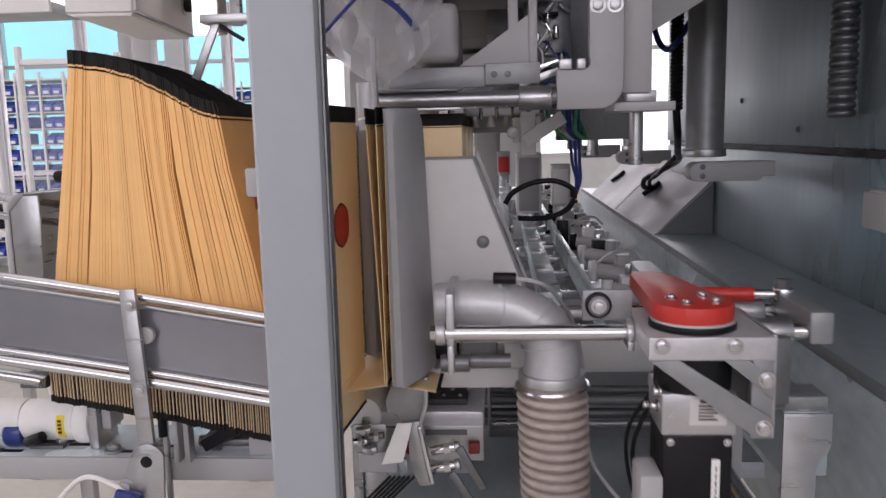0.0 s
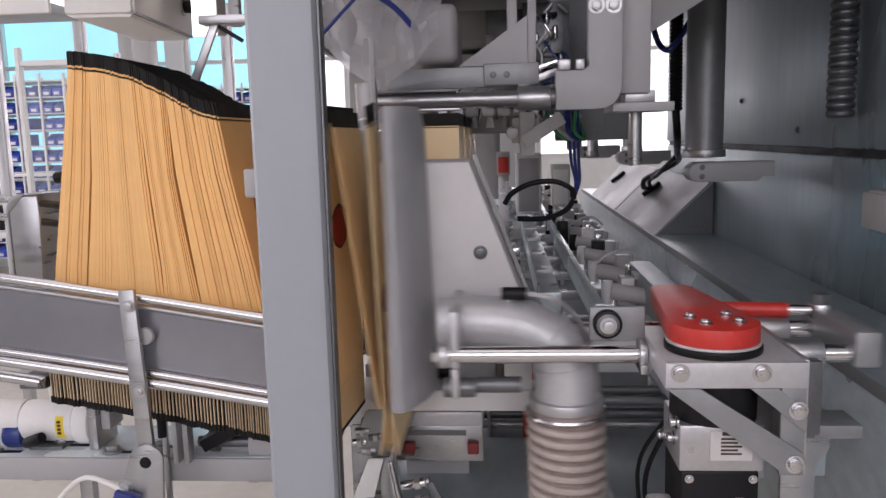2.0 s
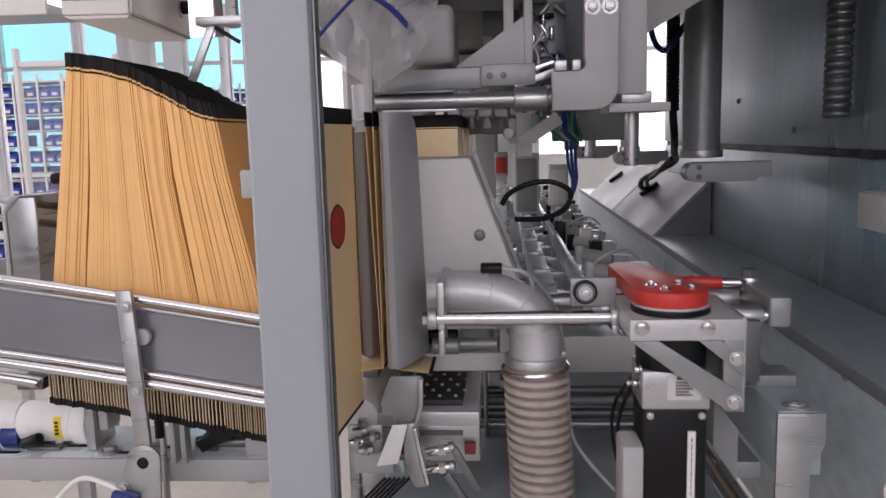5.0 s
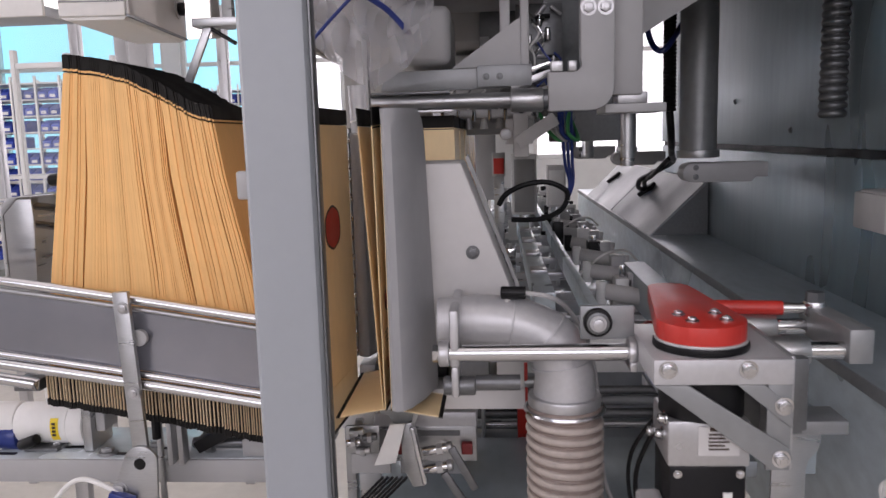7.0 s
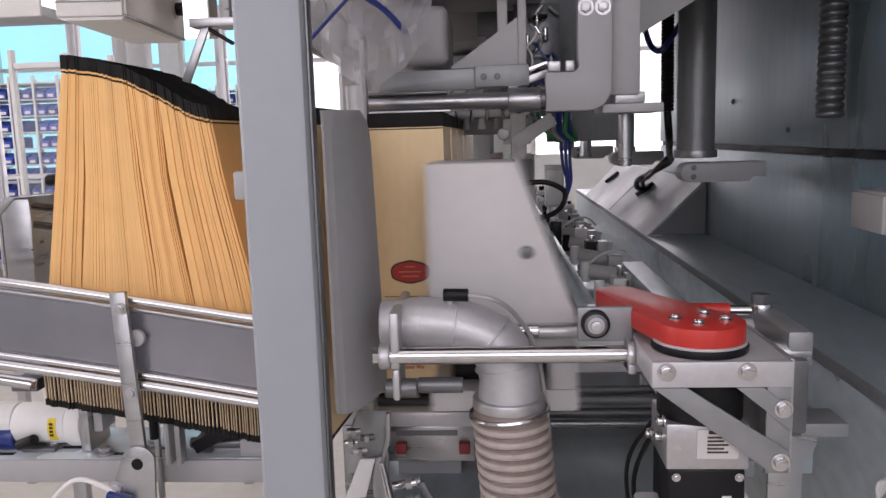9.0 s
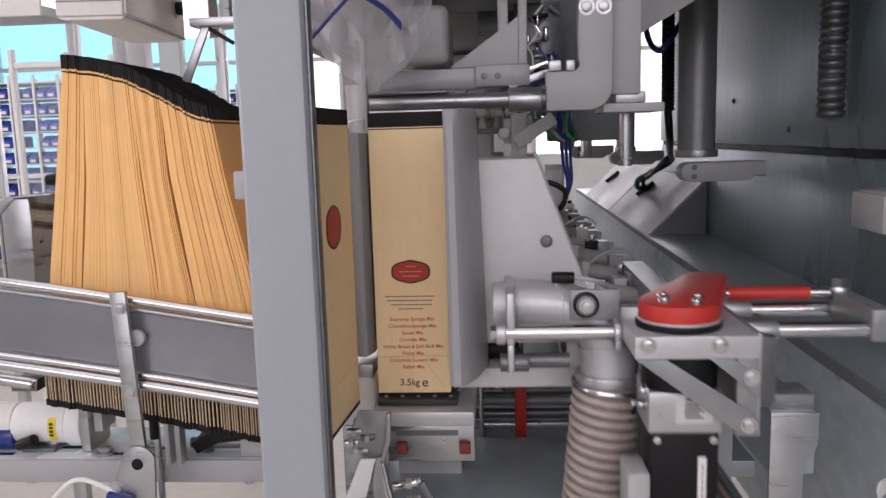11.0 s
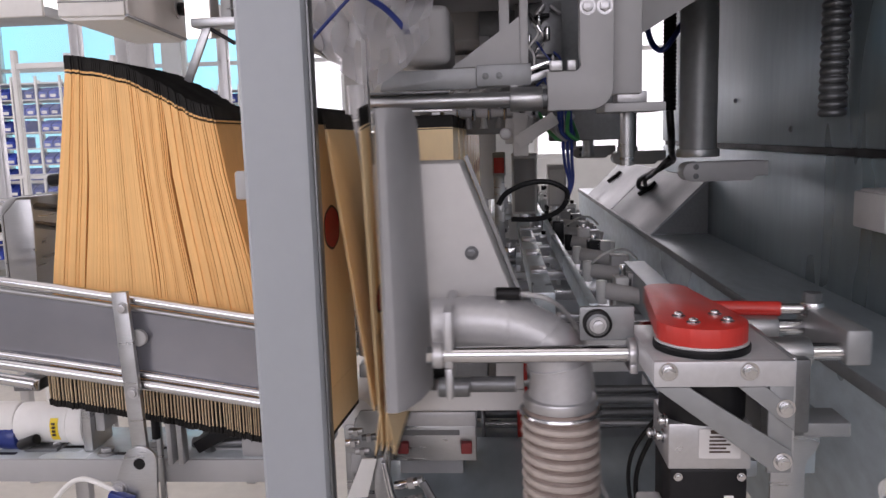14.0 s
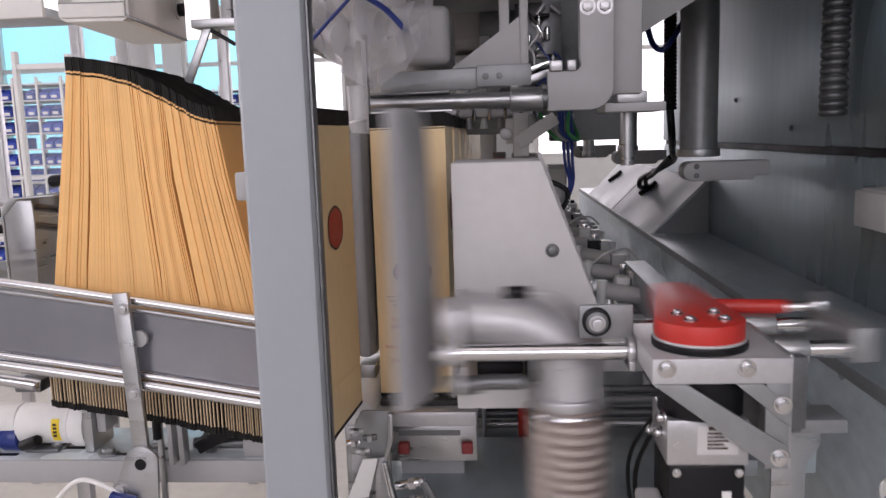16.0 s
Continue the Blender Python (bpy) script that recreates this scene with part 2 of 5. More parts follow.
def pierced_wall(axis, at, thick, span, height, holes):
    """A wall with rectangular openings. holes: (u0, u1, z0, z1), sorted, not overlapping in u."""
    def b(u0, u1, z0, z1):
        return box(u0, u1, at, at + thick, z0, z1, 0) if axis == "y" else box(at, at + thick, u0, u1, z0, z1, 0)
    out, u = [], span[0]
    for u0, u1, z0, z1 in holes:
        if u0 > u:
            out.append(b(u, u0, 0, height))
        out += [b(u0, u1, 0, z0), b(u0, u1, z1, height)]
        u = u1
    out.append(b(u, span[1], 0, height))
    return join(*out)


structure("floor", box(-6.5, 5.0, -4.5, 9.5, -0.1, 0.0, 0), CONCRETE, "pale cream factory floor with a worn coating", "floor")
structure("ceiling", box(-6.5, 5.0, -4.5, 9.5, 5.0, 5.1, 0), WALL_WHITE, "white factory hall ceiling", "ceiling")
BACK = [(-6.0, -3.9, 1.2, 3.4), (-3.7, -1.75, 1.2, 3.4), (-1.6, 0.3, 1.2, 3.4), (0.45, 4.4, 1.2, 3.4)]
structure("wall_back", pierced_wall("y", 9.2, 0.2, (-6.5, 5.0), 5.0, BACK), WALL_WHITE, "white hall wall with a long row of windows", "wall")
structure("wall_left", pierced_wall("x", -6.5, 0.2, (-4.5, 9.5), 5.0, [(-2.0, 6.0, 1.2, 3.8)]), WALL_WHITE, "white hall wall with a wide window", "wall")
structure("wall_right", box(5.0, 5.2, -4.5, 9.5, 0, 5.0, 0), WALL_WHITE, "plain white hall wall", "wall")
structure("wall_front", pierced_wall("y", -4.5, 0.2, (-6.5, 5.0), 5.0, [(-4.6, 1.7, 1.6, 4.4)]), WALL_WHITE, "white hall wall with a wide window", "wall")

CYAN_DAY = material("tinted_daylight", (0.36, 0.84, 0.97), 0.9, scale=0.5, vary=0.08, bump=0, glow=1.0)
structure("backdrop", box(-6.4, -3.0, 9.62, 9.64, 0.9, 3.7, 0), CYAN_DAY, "cyan-tinted daylight behind the windows", "sky")
structure("backdrop", box(-2.98, 4.8, 9.62, 9.64, 0.9, 3.7, 0), DAYLIGHT, "white daylight behind the windows", "sky")
structure("backdrop", box(-6.95, -6.93, -2.3, 6.3, 0.9, 4.1, 0), DAYLIGHT, "white daylight behind the windows", "sky")

for u0, u1, z0, z1 in BACK:
    w = thing("window_1", "long window with slim white frame", "window", kind="structure")
    for a, b in ((u0, u0 + 0.05), (u1 - 0.05, u1), ((u0 + u1) / 2 - 0.03, (u0 + u1) / 2 + 0.03)):
        part("window_frame", box(a, b, 9.24, 9.3, z0, z1, 0.003), WHITE, w)
    for a in (z0, (z0 + z1) / 2 + 0.1, z1 - 0.05):
        part("window_frame", box(u0 + 0.05, u1 - 0.05, 9.25, 9.29, a, a + 0.05, 0.003), WHITE, w)
    p = part("pane", box(u0, u1, 9.31, 9.316, z0, z1, 0), PANE, w)
    p.visible_shadow = False

# ---- storage behind the machine ----


def bin_shelf(x, y, cols, rows, w, h, m=Matrix()):
    sh = thing("bin_shelf", "pale steel rack filled with small blue plastic bins", "shelf", Matrix.Translation((x, y, 0)), "storage racks")
    for i in range(cols + 1):
        for yy in (0.0, 0.38):
            part("upright", box(i * w - 0.009, i * w + 0.009, yy, yy + 0.02, 0, 0.6 + rows * h + 0.05, 0.002), WHITE, sh)
    for j in range(rows + 1):
        part("shelf_board", box(0, cols * w, 0.01, 0.39, 0.6 + j * h - 0.012, 0.6 + j * h, 0.002), WHITE, sh)
    tray = None
    for j in range(rows):
        for i in range(cols):
            for k in range(2):
                if random.random() < 0.06:
                    continue
                x0 = i * w + 0.02 + k * (w - 0.03) / 2
                ww = (w - 0.04) / 2 - 0.008
                if tray is None:
                    tray = part("bin", join(prism([(0.0, 0.0), (0.3, 0.0), (0.3, h * 0.7), (0.08, h * 0.7), (0.0, h * 0.4)], "x", 0, ww, 0.003)), BIN_BLUE, sh)
                    tray.location = (x0, 0.0, 0.6 + j * h + 0.001)
                    tag0 = part("label_card", box(ww * 0.2, ww * 0.8, -0.004, 0.001, h * 0.08, h * 0.26, 0), WHITE, tray)
                else:
                    o = new("bin", tray.data)
                    o.parent, o.location = sh, (x0, 0.0, 0.6 + j * h + 0.001)
                    c = new("label_card", tag0.data)
                    c.parent = o
    return sh


bin_shelf(-5.0, 6.0, 8, 11, 0.2, 0.128)
bin_shelf(-3.30, 7.6, 6, 11, 0.2, 0.128)

bench = thing("workbench", "pale workbench with stacked parts and loose tubes", "bench", Matrix.Translation((-3.9, 4.6, 0)))
part("worktop", box(0, 1.5, 0, 0.6, 0.93, 0.97, 0.004), WHITE, bench)
for px_ in (0.03, 1.43):
    for py_ in (0.03, 0.53):
        part("leg", box(px_, px_ + 0.04, py_, py_ + 0.04, 0, 0.93, 0.003), WHITE, bench)
part("upper_shelf", box(0, 1.5, 0.25, 0.6, 1.3, 1.32, 0.003), WHITE, bench)
for px_ in (0.02, 1.45):
    part("upright", box(px_, px_ + 0.03, 0.55, 0.58, 0.97, 1.6, 0.003), WHITE, bench)
for i in range(9):
    s = thing("carton", "small pale carton on the bench", "box", Matrix.Translation((-3.85 + i * 0.16, 4.75 + 0.1 * random.random(), 0.971)) @ pose(0, 0, 0, 0, 0, random.uniform(-15, 15)), "cartons on the bench")
    hh = random.uniform(0.06, 0.2)
    part("body", box(-0.05, 0.05, -0.06, 0.06, 0, hh, 0.003), random.choice([WHITE, GREY_PAINT, KRAFT, BLACK_PLASTIC]), s)
    part("lid", box(-0.052, 0.052, -0.062, 0.062, hh + 0.0005, hh + 0.012, 0.002), WHITE, s)

# tall frame posts and struts near the windows
for x, y, w in ((-2.35, 5.2, 0.12), (-3.05, 6.4, 0.10), (-2.15, 7.9, 0.14)):
    c = thing("hall_column", "slim grey steel column of the hall", "column", Matrix.Translation((x, y, 0)), "hall columns")
    part("shaft", box(-w / 2, w / 2, -w / 2, w / 2, 0.02, 4.98, 0.006), GREY_PAINT, c)
    part("base_plate", box(-w, w, -w, w, 0, 0.02, 0.003), GREY_PAINT, c)

# guard fence of slim posts with clear panels behind the magazine
fence = thing("guard_fence", "slim aluminium machine guard with clear panels", "fence", Matrix.Translation((0, 3.2, 0)))
for x in (-2.1, -1.72, -1.1):
    part("post", box(x - 0.02, x + 0.02, -0.02, 0.02, 0, 2.05, 0.002), ALU, fence)
for z in (0.2, 1.05, 2.02):
    part("rail", box(-2.08, -1.12, -0.015, 0.015, z, z + 0.035, 0.002), ALU, fence)

# ---- machine frame ----
post = thing("machine_post", "blue-grey powder-coated machine frame post", "post")
part("front_face", prism([(-0.238, 0.752), (-0.234, 0.748)] + [(-0.180, 0.748), (-0.173, 0.750), (-0.170, 0.755), (-0.170, 0.775), (-0.238, 0.775)], "z", 0.0, 2.1), POST_PAINT, post)
part("edge_strip", box(-0.1698, -0.1668, 0.757, 0.775, 0.0, 2.1, 0.001), DARK_STEEL, post)

side = thing("side_wall", "brushed stainless side wall with a recessed seam", "wall", kind="structure")
part("upper_panel", box(0.76, 0.80, 0.3, 3.6, 1.448, 2.6, 0.004), SIDE_STEEL, side)
part("lower_panel", box(0.764, 0.80, 0.3, 3.6, 0.6, 1.430, 0.004), SIDE_STEEL, side)
part("seam", box(0.772, 0.80, 0.3, 3.6, 1.430, 1.448, 0), BLACK_PLASTIC, side)
part("ledge", box(0.55, 0.763, 0.5, 5.2, 1.112, 1.125, 0.003), LEDGE_STEEL, side)
part("edge_strip", box(0.5455, 0.5498, 0.5, 5.2, 1.106, 1.1265, 0.001), GUARD_STEEL, side)
part("ledge_lip", box(0.55, 0.556, 0.5, 5.2, 0.70, 1.1118, 0.002), LIT_LEDGE_STEEL, side)
for y, z in ((2.05, 1.49), (1.62, 1.345), (2.52, 1.58)):
    part("screw", bolt((0.76 if z > 1.44 else 0.764, y, z), (-1, 0, 0), 0.006, 0.004), DARK_STEEL, side)
# added sheets: they keep window light and its reflections off the side wall
hood = thing("machine_hood", "added grey sheets that shade the machine from above", "hood", kind="structure")
part("roof_sheet", box(-0.30, 0.80, 0.70, 5.2, 2.25, 2.27, 0.002), GREY_PAINT, hood)
part("valance", box(-0.30, 0.80, 0.70, 0.72, 2.06, 2.2498, 0.002), GREY_PAINT, hood)
part("end_panel", box(-0.50, 0.45, 5.2002, 5.22, 1.62, 2.27, 0.002), GREY_PAINT, hood)
part("side_valance", box(-0.30, -0.285, 0.7202, 1.37, 1.80, 2.2498, 0.002), GREY_PAINT, hood)
part("side_valance", box(-0.50, -0.485, 1.60, 5.2, 1.74, 2.2498, 0.002), GREY_PAINT, hood)
part("roof_sheet", box(-0.50, -0.3002, 1.60, 5.2, 2.25, 2.27, 0.002), GREY_PAINT, hood)

# sloped gusset bracket with its plug on the ledge
for yb, sc in ((2.80, 1.0), (3.75, 1.0)):
    g = thing("sloped_guard", "bent stainless guard plate sloping down to the ledge", "guard plate", group="sloped guards")
    # stainless too: the dark colour stands in for a dim reflection
    part("end_plate", prism([(0.561, 1.1265), (0.757, 1.1265), (0.757, 1.308), (0.754, 1.308)], "y", yb, yb + 0.004), DARK_STEEL, g)
    # thin bright strip in place of the highlight along the sheet edge
    part("edge_trim", prism([(0.5535, 1.1268), (0.5560, 1.1268), (0.7555, 1.3135), (0.7555, 1.3160)], "y", yb - 0.009, yb - 0.0062), BRIGHT, g)
    part("slope_sheet", prism([(0.552, 1.1265), (0.557, 1.1265), (0.757, 1.312), (0.757, 1.317), (0.745, 1.317)], "y", yb - 0.006, yb + 0.93), GUARD_STEEL, g)
    part("plug", moved(box(-0.018, 0.018, -0.05, 0.05, -0.012, 0.012, 0.003), pose(0.663, yb + 0.63, 1.244, 0, -43, 0) @ pose(0, 0, 0, 0, 0, 35)), BLACK_PLASTIC, g)

# ---- columns and drive shafts on the far side ----


def shaft_column(x, y, r, z0, z1, name="column"):
    c = thing("steel_column", "upright turned steel column", "column", Matrix.Translation((x, y, 0)), "upright columns")
    part("shaft", rod((0, 0, z0), (0, 0, z1), r, 28), GUARD_STEEL if r > 0.03 else STEEL, c)
    part("collar", rod((0, 0, z0), (0, 0, z0 + 0.02), r * 1.15, 28, bev=0.002), STEEL, c)
    return c


shaft_column(0.540, 2.1, 0.048, 1.425, 2.24)
shaft_column(0.505, 3.0, 0.034, 1.42, 2.24)
shaft_column(0.37, 3.1, 0.022, 1.40, 2.24)
for x0, x1, y, z in ((0.499, 0.71, 2.06, 1.362), (0.45, 0.64, 2.95, 1.372), (0.33, 0.50, 3.25, 1.39)):
    a = thing("column_bracket", "grey painted bracket holding the upright columns", "bracket", group="column brackets")
    part("arm", prism(arc(x0 + 0.02, z + 0.025, 0.025, 270, 90) + [(x1, z + 0.05), (x1, z + 0.012), (x1 - 0.03, z + 0.012), (x1 - 0.04, z)], "y", y, y + 0.07, 0.002), GREY_PAINT, a)
    for dz in (0.014, 0.038):
        part("screw", bolt((x0 + 0.028, y, z + dz), (0, -1, 0), 0.005, 0.003), DARK_STEEL, a)

spring = thing("corrugated_hose", "short corrugated dark grey hose hanging on the side wall", "hose", Matrix.Translation((0.727, 1.73, 0)))
part("hose", tube([(0, 0, 1.515), (0, 0, 1.75), (0, 0, 2.05)], 0.0215, 24, rib=0.0075, pitch=0.0172, power=0.6), DARK_STEEL, spring)
part("bracket", box(0.02, 0.033, -0.02, 0.02, 1.95, 1.98, 0.002), STEEL, spring)
conduit = thing("cable_conduit", "black corrugated cable conduit hanging from the hood", "cable")
part("conduit", tube([(0.488, 2.2, 2.24), (0.486, 2.2, 1.9), (0.488, 2.2, 1.55)], 0.0155, 16, rib=0.003, pitch=0.010), BLACK_PLASTIC, conduit)
part("cable", tube([(0.488, 2.2, 1.55), (0.498, 2.22, 1.48), (0.55, 2.45, 1.43), (0.64, 2.85, 1.385), (0.61, 3.05, 1.335), (0.595, 3.22, 1.30), (0.61, 3.33, 1.262), (0.652, 3.42, 1.246)], 0.0105, 12), BLACK_PLASTIC, conduit)
part("cable", tube([(0.60, 2.7, 1.405), (0.60, 3.0, 1.33), (0.612, 3.2, 1.30), (0.64, 3.36, 1.27), (0.665, 3.45, 1.25)], 0.009, 12), BLACK_PLASTIC, conduit)
part("loop", tube([(0.53, 2.2, 1.80), (0.47, 2.18, 1.715), (0.44, 2.2, 1.73), (0.43, 2.25, 1.80)], 0.008, 10), BLUE_TUBE, conduit)
wallbox = thing("junction_box", "small grey junction box on the side wall", "junction box")
part("body", box(0.712, 0.7635, 1.42, 1.555, 1.298, 1.376, 0.006, 3), PALE_SHEET, wallbox)
part("lid", box(0.700, 0.7118, 1.424, 1.551, 1.302, 1.372, 0.004), PALE_SHEET, wallbox)

# ---- head above the opening station ----
head = thing("opening_head", "grey bag-opening head with a swinging arm", "machine head")
larm = ([(0.096, 1.535), (0.165, 1.535)] + arc(0.165, 1.572, 0.037, -90, 0)[1:] + [(0.204, 1.80), (0.148, 1.80), (0.148, 1.617)] + arc(0.138, 1.610, 0.012, 0, -90)[0:] + [(0.096, 1.598)])
part("arm_plate", prism(larm, "y", 1.29, 1.315, 0.002), GREY_PAINT, head)
for x in (0.161, 0.188):
    part("bolt", bolt((x, 1.29, 1.697), (0, -1, 0), 0.009, 0.006), ALU, head)
part("shaft", rod((-0.198, 1.30, 1.556), (0.09, 1.30, 1.556), 0.0125, 24, bev=0.001), STEEL, head)
part("shaft_sleeve", rod((0.035, 1.30, 1.555), (0.088, 1.30, 1.555), 0.0195, 28, bev=0.002), STEEL, head)
part("sleeve_ring", rod((0.0882, 1.30, 1.555), (0.0955, 1.30, 1.555), 0.0165, 24), DARK_STEEL, head)
part("clamp_bar", box(-0.198, -0.065, 1.288, 1.312, 1.5688, 1.5735, 0.001), DARK_STEEL, head)
part("under_bar", box(-0.198, -0.060, 1.286, 1.300, 1.5385, 1.5432, 0.001), ALU, head)
part("guard_plate", prism(arc(-0.150, 1.575, 0.036, 175, 90, 10) + [(0.03, 1.613), (0.03, 1.5775), (-0.186, 1.5775)], "y", 1.345, 1.352, 0.001), GUARD_STEEL, head)
part("side_cover", box(-0.02, 0.072, 1.335, 1.3445, 1.580, 1.616, 0.002), GUARD_STEEL, head)
part("cover_screw", bolt((-0.005, 1.335, 1.597), (0, -1, 0), 0.004, 0.002), DARK_STEEL, head)
part("cover_screw", bolt((0.018, 1.335, 1.597), (0, -1, 0), 0.004, 0.002), DARK_STEEL, head)
part("block", box(0.10, 0.12, 1.284, 1.30, 1.598, 1.615, 0.002), ALU, head)
part("block", box(0.128, 0.142, 1.284, 1.30, 1.598, 1.615, 0.002), ALU, head)
part("cover", moved(box(-0.05, 0.05, -0.09, 0.09, -0.05, 0.05, 0.014, 4), pose(-0.115, 1.45, 1.672)), GREY_PAINT, head)
part("beam", box(-0.28, 0.10, 1.38, 1.55, 1.735, 1.90, 0.003), GREY_PAINT, head)
part("web_plate", prism([(-0.065, 1.617), (0.055, 1.617), (0.055, 1.70)], "y", 1.386, 1.392), GREY_PAINT, head)
part("hanger", box(0.02, 0.038, 1.40, 1.43, 1.617, 1.7348, 0.002), GREY_PAINT, head)
part("hanger", box(0.0552, 0.070, 1.381, 1.41, 1.56, 1.7348, 0.002), GREY_PAINT, head)
part("cross_plate", box(-0.14, 0.06, 1.395, 1.47, 1.595, 1.615, 0.003), PALE_SHEET, head)
part("side_bracket", box(0.205, 0.255, 1.33, 1.40, 1.56, 1.90, 0.003), GREY_PAINT, head)
part("foot_plate", box(0.19, 0.29, 1.31, 1.42, 1.53, 1.545, 0.002), GREY_PAINT, head)
part("foot_block", box(0.215, 0.265, 1.34, 1.39, 1.546, 1.565, 0.002), ALU, head)
part("slope_plate", prism([(0.24, 1.653), (0.50, 1.801), (0.50, 2.10), (0.24, 2.10)], "y", 1.62, 1.63), GREY_PAINT, head)
part("piston", rod((0.235, 1.36, 1.44), (0.235, 1.36, 1.53), 0.012, 16), STEEL, head)

funnel = thing("plastic_guard", "crumpled clear plastic guard with a dark edge", "guard")
bm = bmesh.new()
grid = [[bm.verts.new((-0.270 + 0.185 * i / 14 + 0.012 * math.sin(j * 0.9 + i * 0.6) * (j / 14), 1.20 + 0.020 * math.sin(i * 1.3 + j * 0.35) + 0.012 * math.sin(i * 2.9 - j * 0.8), 1.572 + 0.19 * j / 14 + 0.075 * (1 - j / 14) * (abs(i - 7) / 7) ** 1.3))
         for i in range(15)] for j in range(15)]
for j in range(14):
    for i in range(14):
        bm.faces.new((grid[j][i], grid[j][i + 1], grid[j + 1][i + 1], grid[j + 1][i]))
bmesh.ops.solidify(bm, geom=bm.faces[:], thickness=0.001)
part("film", bm, CLEAR, funnel, "crumpled clear film")
part("edge", tube([(-0.275, 1.17, 1.632), (-0.235, 1.17, 1.672), (-0.19, 1.17, 1.715)], 0.0028, 8), BLUE_TUBE, funnel)
part("edge", tube([(-0.19, 1.17, 1.715), (-0.15, 1.185, 1.69), (-0.118, 1.20, 1.655)], 0.0045, 8), BLUE_TUBE, funnel)
part("hanger", rod((-0.19, 1.17, 1.715), (-0.19, 1.17, 2.2498), 0.003, 8), STEEL, funnel)

# ---- filling line behind the head ----
line = thing("filling_head", "grey filling head with brackets and pneumatic cylinders", "machine head")
part("housing", box(-0.30, 0.10, 1.72, 2.3, 1.70, 2.2, 0.006), GREY_PAINT, line)
part("front_plate", box(-0.02, 0.20, 1.66, 1.70, 1.60, 1.95, 0.004), DARK_STEEL, line)
part("dosing_block", box(-0.10, 0.12, 1.9, 2.2, 1.50, 1.69, 0.006), GREY_PAINT, line)
part("slide_plate", box(0.13, 0.30, 1.75, 1.80, 1.48, 2.2, 0.003), DARK_STEEL, line)
part("cross_tube", rod((-0.20, 1.85, 1.56), (0.30, 1.85, 1.56), 0.022, 20), STEEL, line)
part("cross_tube", rod((-0.20, 2.0, 1.52), (0.28, 2.0, 1.52), 0.018, 18), DARK_STEEL, line)
rg = random.Random(3)
for i in range(26):
    x, y, z = rg.uniform(-0.02, 0.26), rg.uniform(1.6, 2.6), rg.uniform(1.46, 1.76)
    s = rg.uniform(0.008, 0.022)
    part("cylinder", moved(rod((-s * 2, 0, 0), (s * 2, 0, 0), s * 0.7, 14, bev=0.002), pose(x, y, z, 0, rg.choice((0, 30, -40, 90)), rg.choice((0, 90, 20)))), rg.choice((ALU, BRIGHT, STEEL, BLACK_PLASTIC)), line)
    part("bracket", box(x - s, x + s, y + 0.02, y + 0.03, z - s * 2, z + s, 0.001), rg.choice((ALU, GREY_PAINT, DARK_STEEL)), line)
for i in range(4):
    part("air_line", tube([(0.10 + 0.02 * i, 1.62, 1.54), (0.12 + 0.012 * i, 1.6, 1.50), (0.15 + 0.01 * i, 1.63, 1.485), (0.17, 1.7, 1.53)], 0.004, 8), (GREEN_TUBE, GREY_PAINT, BLUE_TUBE, GREEN_TUBE)[i], line)
for i in range(3):
    part("blue_hose", tube([(0.145 + 0.009 * i, 1.62, 1.58), (0.150 + 0.008 * i, 1.62, 1.45), (0.160 + 0.004 * i, 1.62, 1.40), (0.156, 1.61, 1.365)], 0.0033, 8), BLUE_TUBE, line)
part("black_hose", tube([(0.154, 1.6, 1.363), (0.151, 1.6, 1.383), (0.116, 1.6, 1.400), (0.069, 1.6, 1.397), (0.029, 1.6, 1.378), (0.013, 1.6, 1.355)], 0.0055, 10), BLACK_PLASTIC, line)
part("black_hose", tube([(0.154, 1.6, 1.363), (0.138, 1.6, 1.341), (0.098, 1.6, 1.325), (0.039, 1.6, 1.325)], 0.0055, 10), BLACK_PLASTIC, line)
part("pointer_plate", moved(box(-0.045, 0.045, -0.003, 0.003, -0.013, 0.013, 0.001), pose(0.09, 1.55, 1.505, 0, -32, 0)), PALE_SHEET, line)
part("pointer_arm", box(0.045, 0.075, 1.56, 1.59, 1.455, 1.54, 0.002), PALE_SHEET, line)
for i, (x, y, z0, z1, w) in enumerate(((0.02, 3.0, 1.34, 1.43, 0.05), (0.12, 3.1, 1.18, 1.42, 0.10), (0.27, 3.4, 1.18, 1.36, 0.08), (-0.05, 3.6, 1.2, 1.7, 0.12), (0.05, 4.4, 1.2, 1.8, 0.2))):
    u = thing("station_unit", "pale grey machine unit along the conveyor", "machine unit", group="units along the conveyor")
    part("body", box(x - w / 2, x + w / 2, y, y + w, z0, z1, 0.004), (GREY_PAINT, WHITE, PALE_SHEET)[i % 3], u)
    part("front_plate", box(x - w * 0.4, x + w * 0.4, y - 0.006, y - 0.0005, z0 + 0.01, z1 - 0.02, 0.002), (RED_PAINT if i == 0 else (WHITE, GREY_PAINT)[i % 2]), u)
    part("stand", box(x - 0.02, x + 0.02, y + 0.02, y + 0.06, 0.9305, z0 - 0.0005, 0.002), STEEL, u)

part("rear_panel", box(-0.45, 0.02, 2.4, 2.42, 1.52, 2.2, 0.002), GREY_PAINT, line)
part("top_beam", box(-0.30, 0.62, 1.6, 1.64, 1.78, 2.2, 0.003), DARK_STEEL, line)

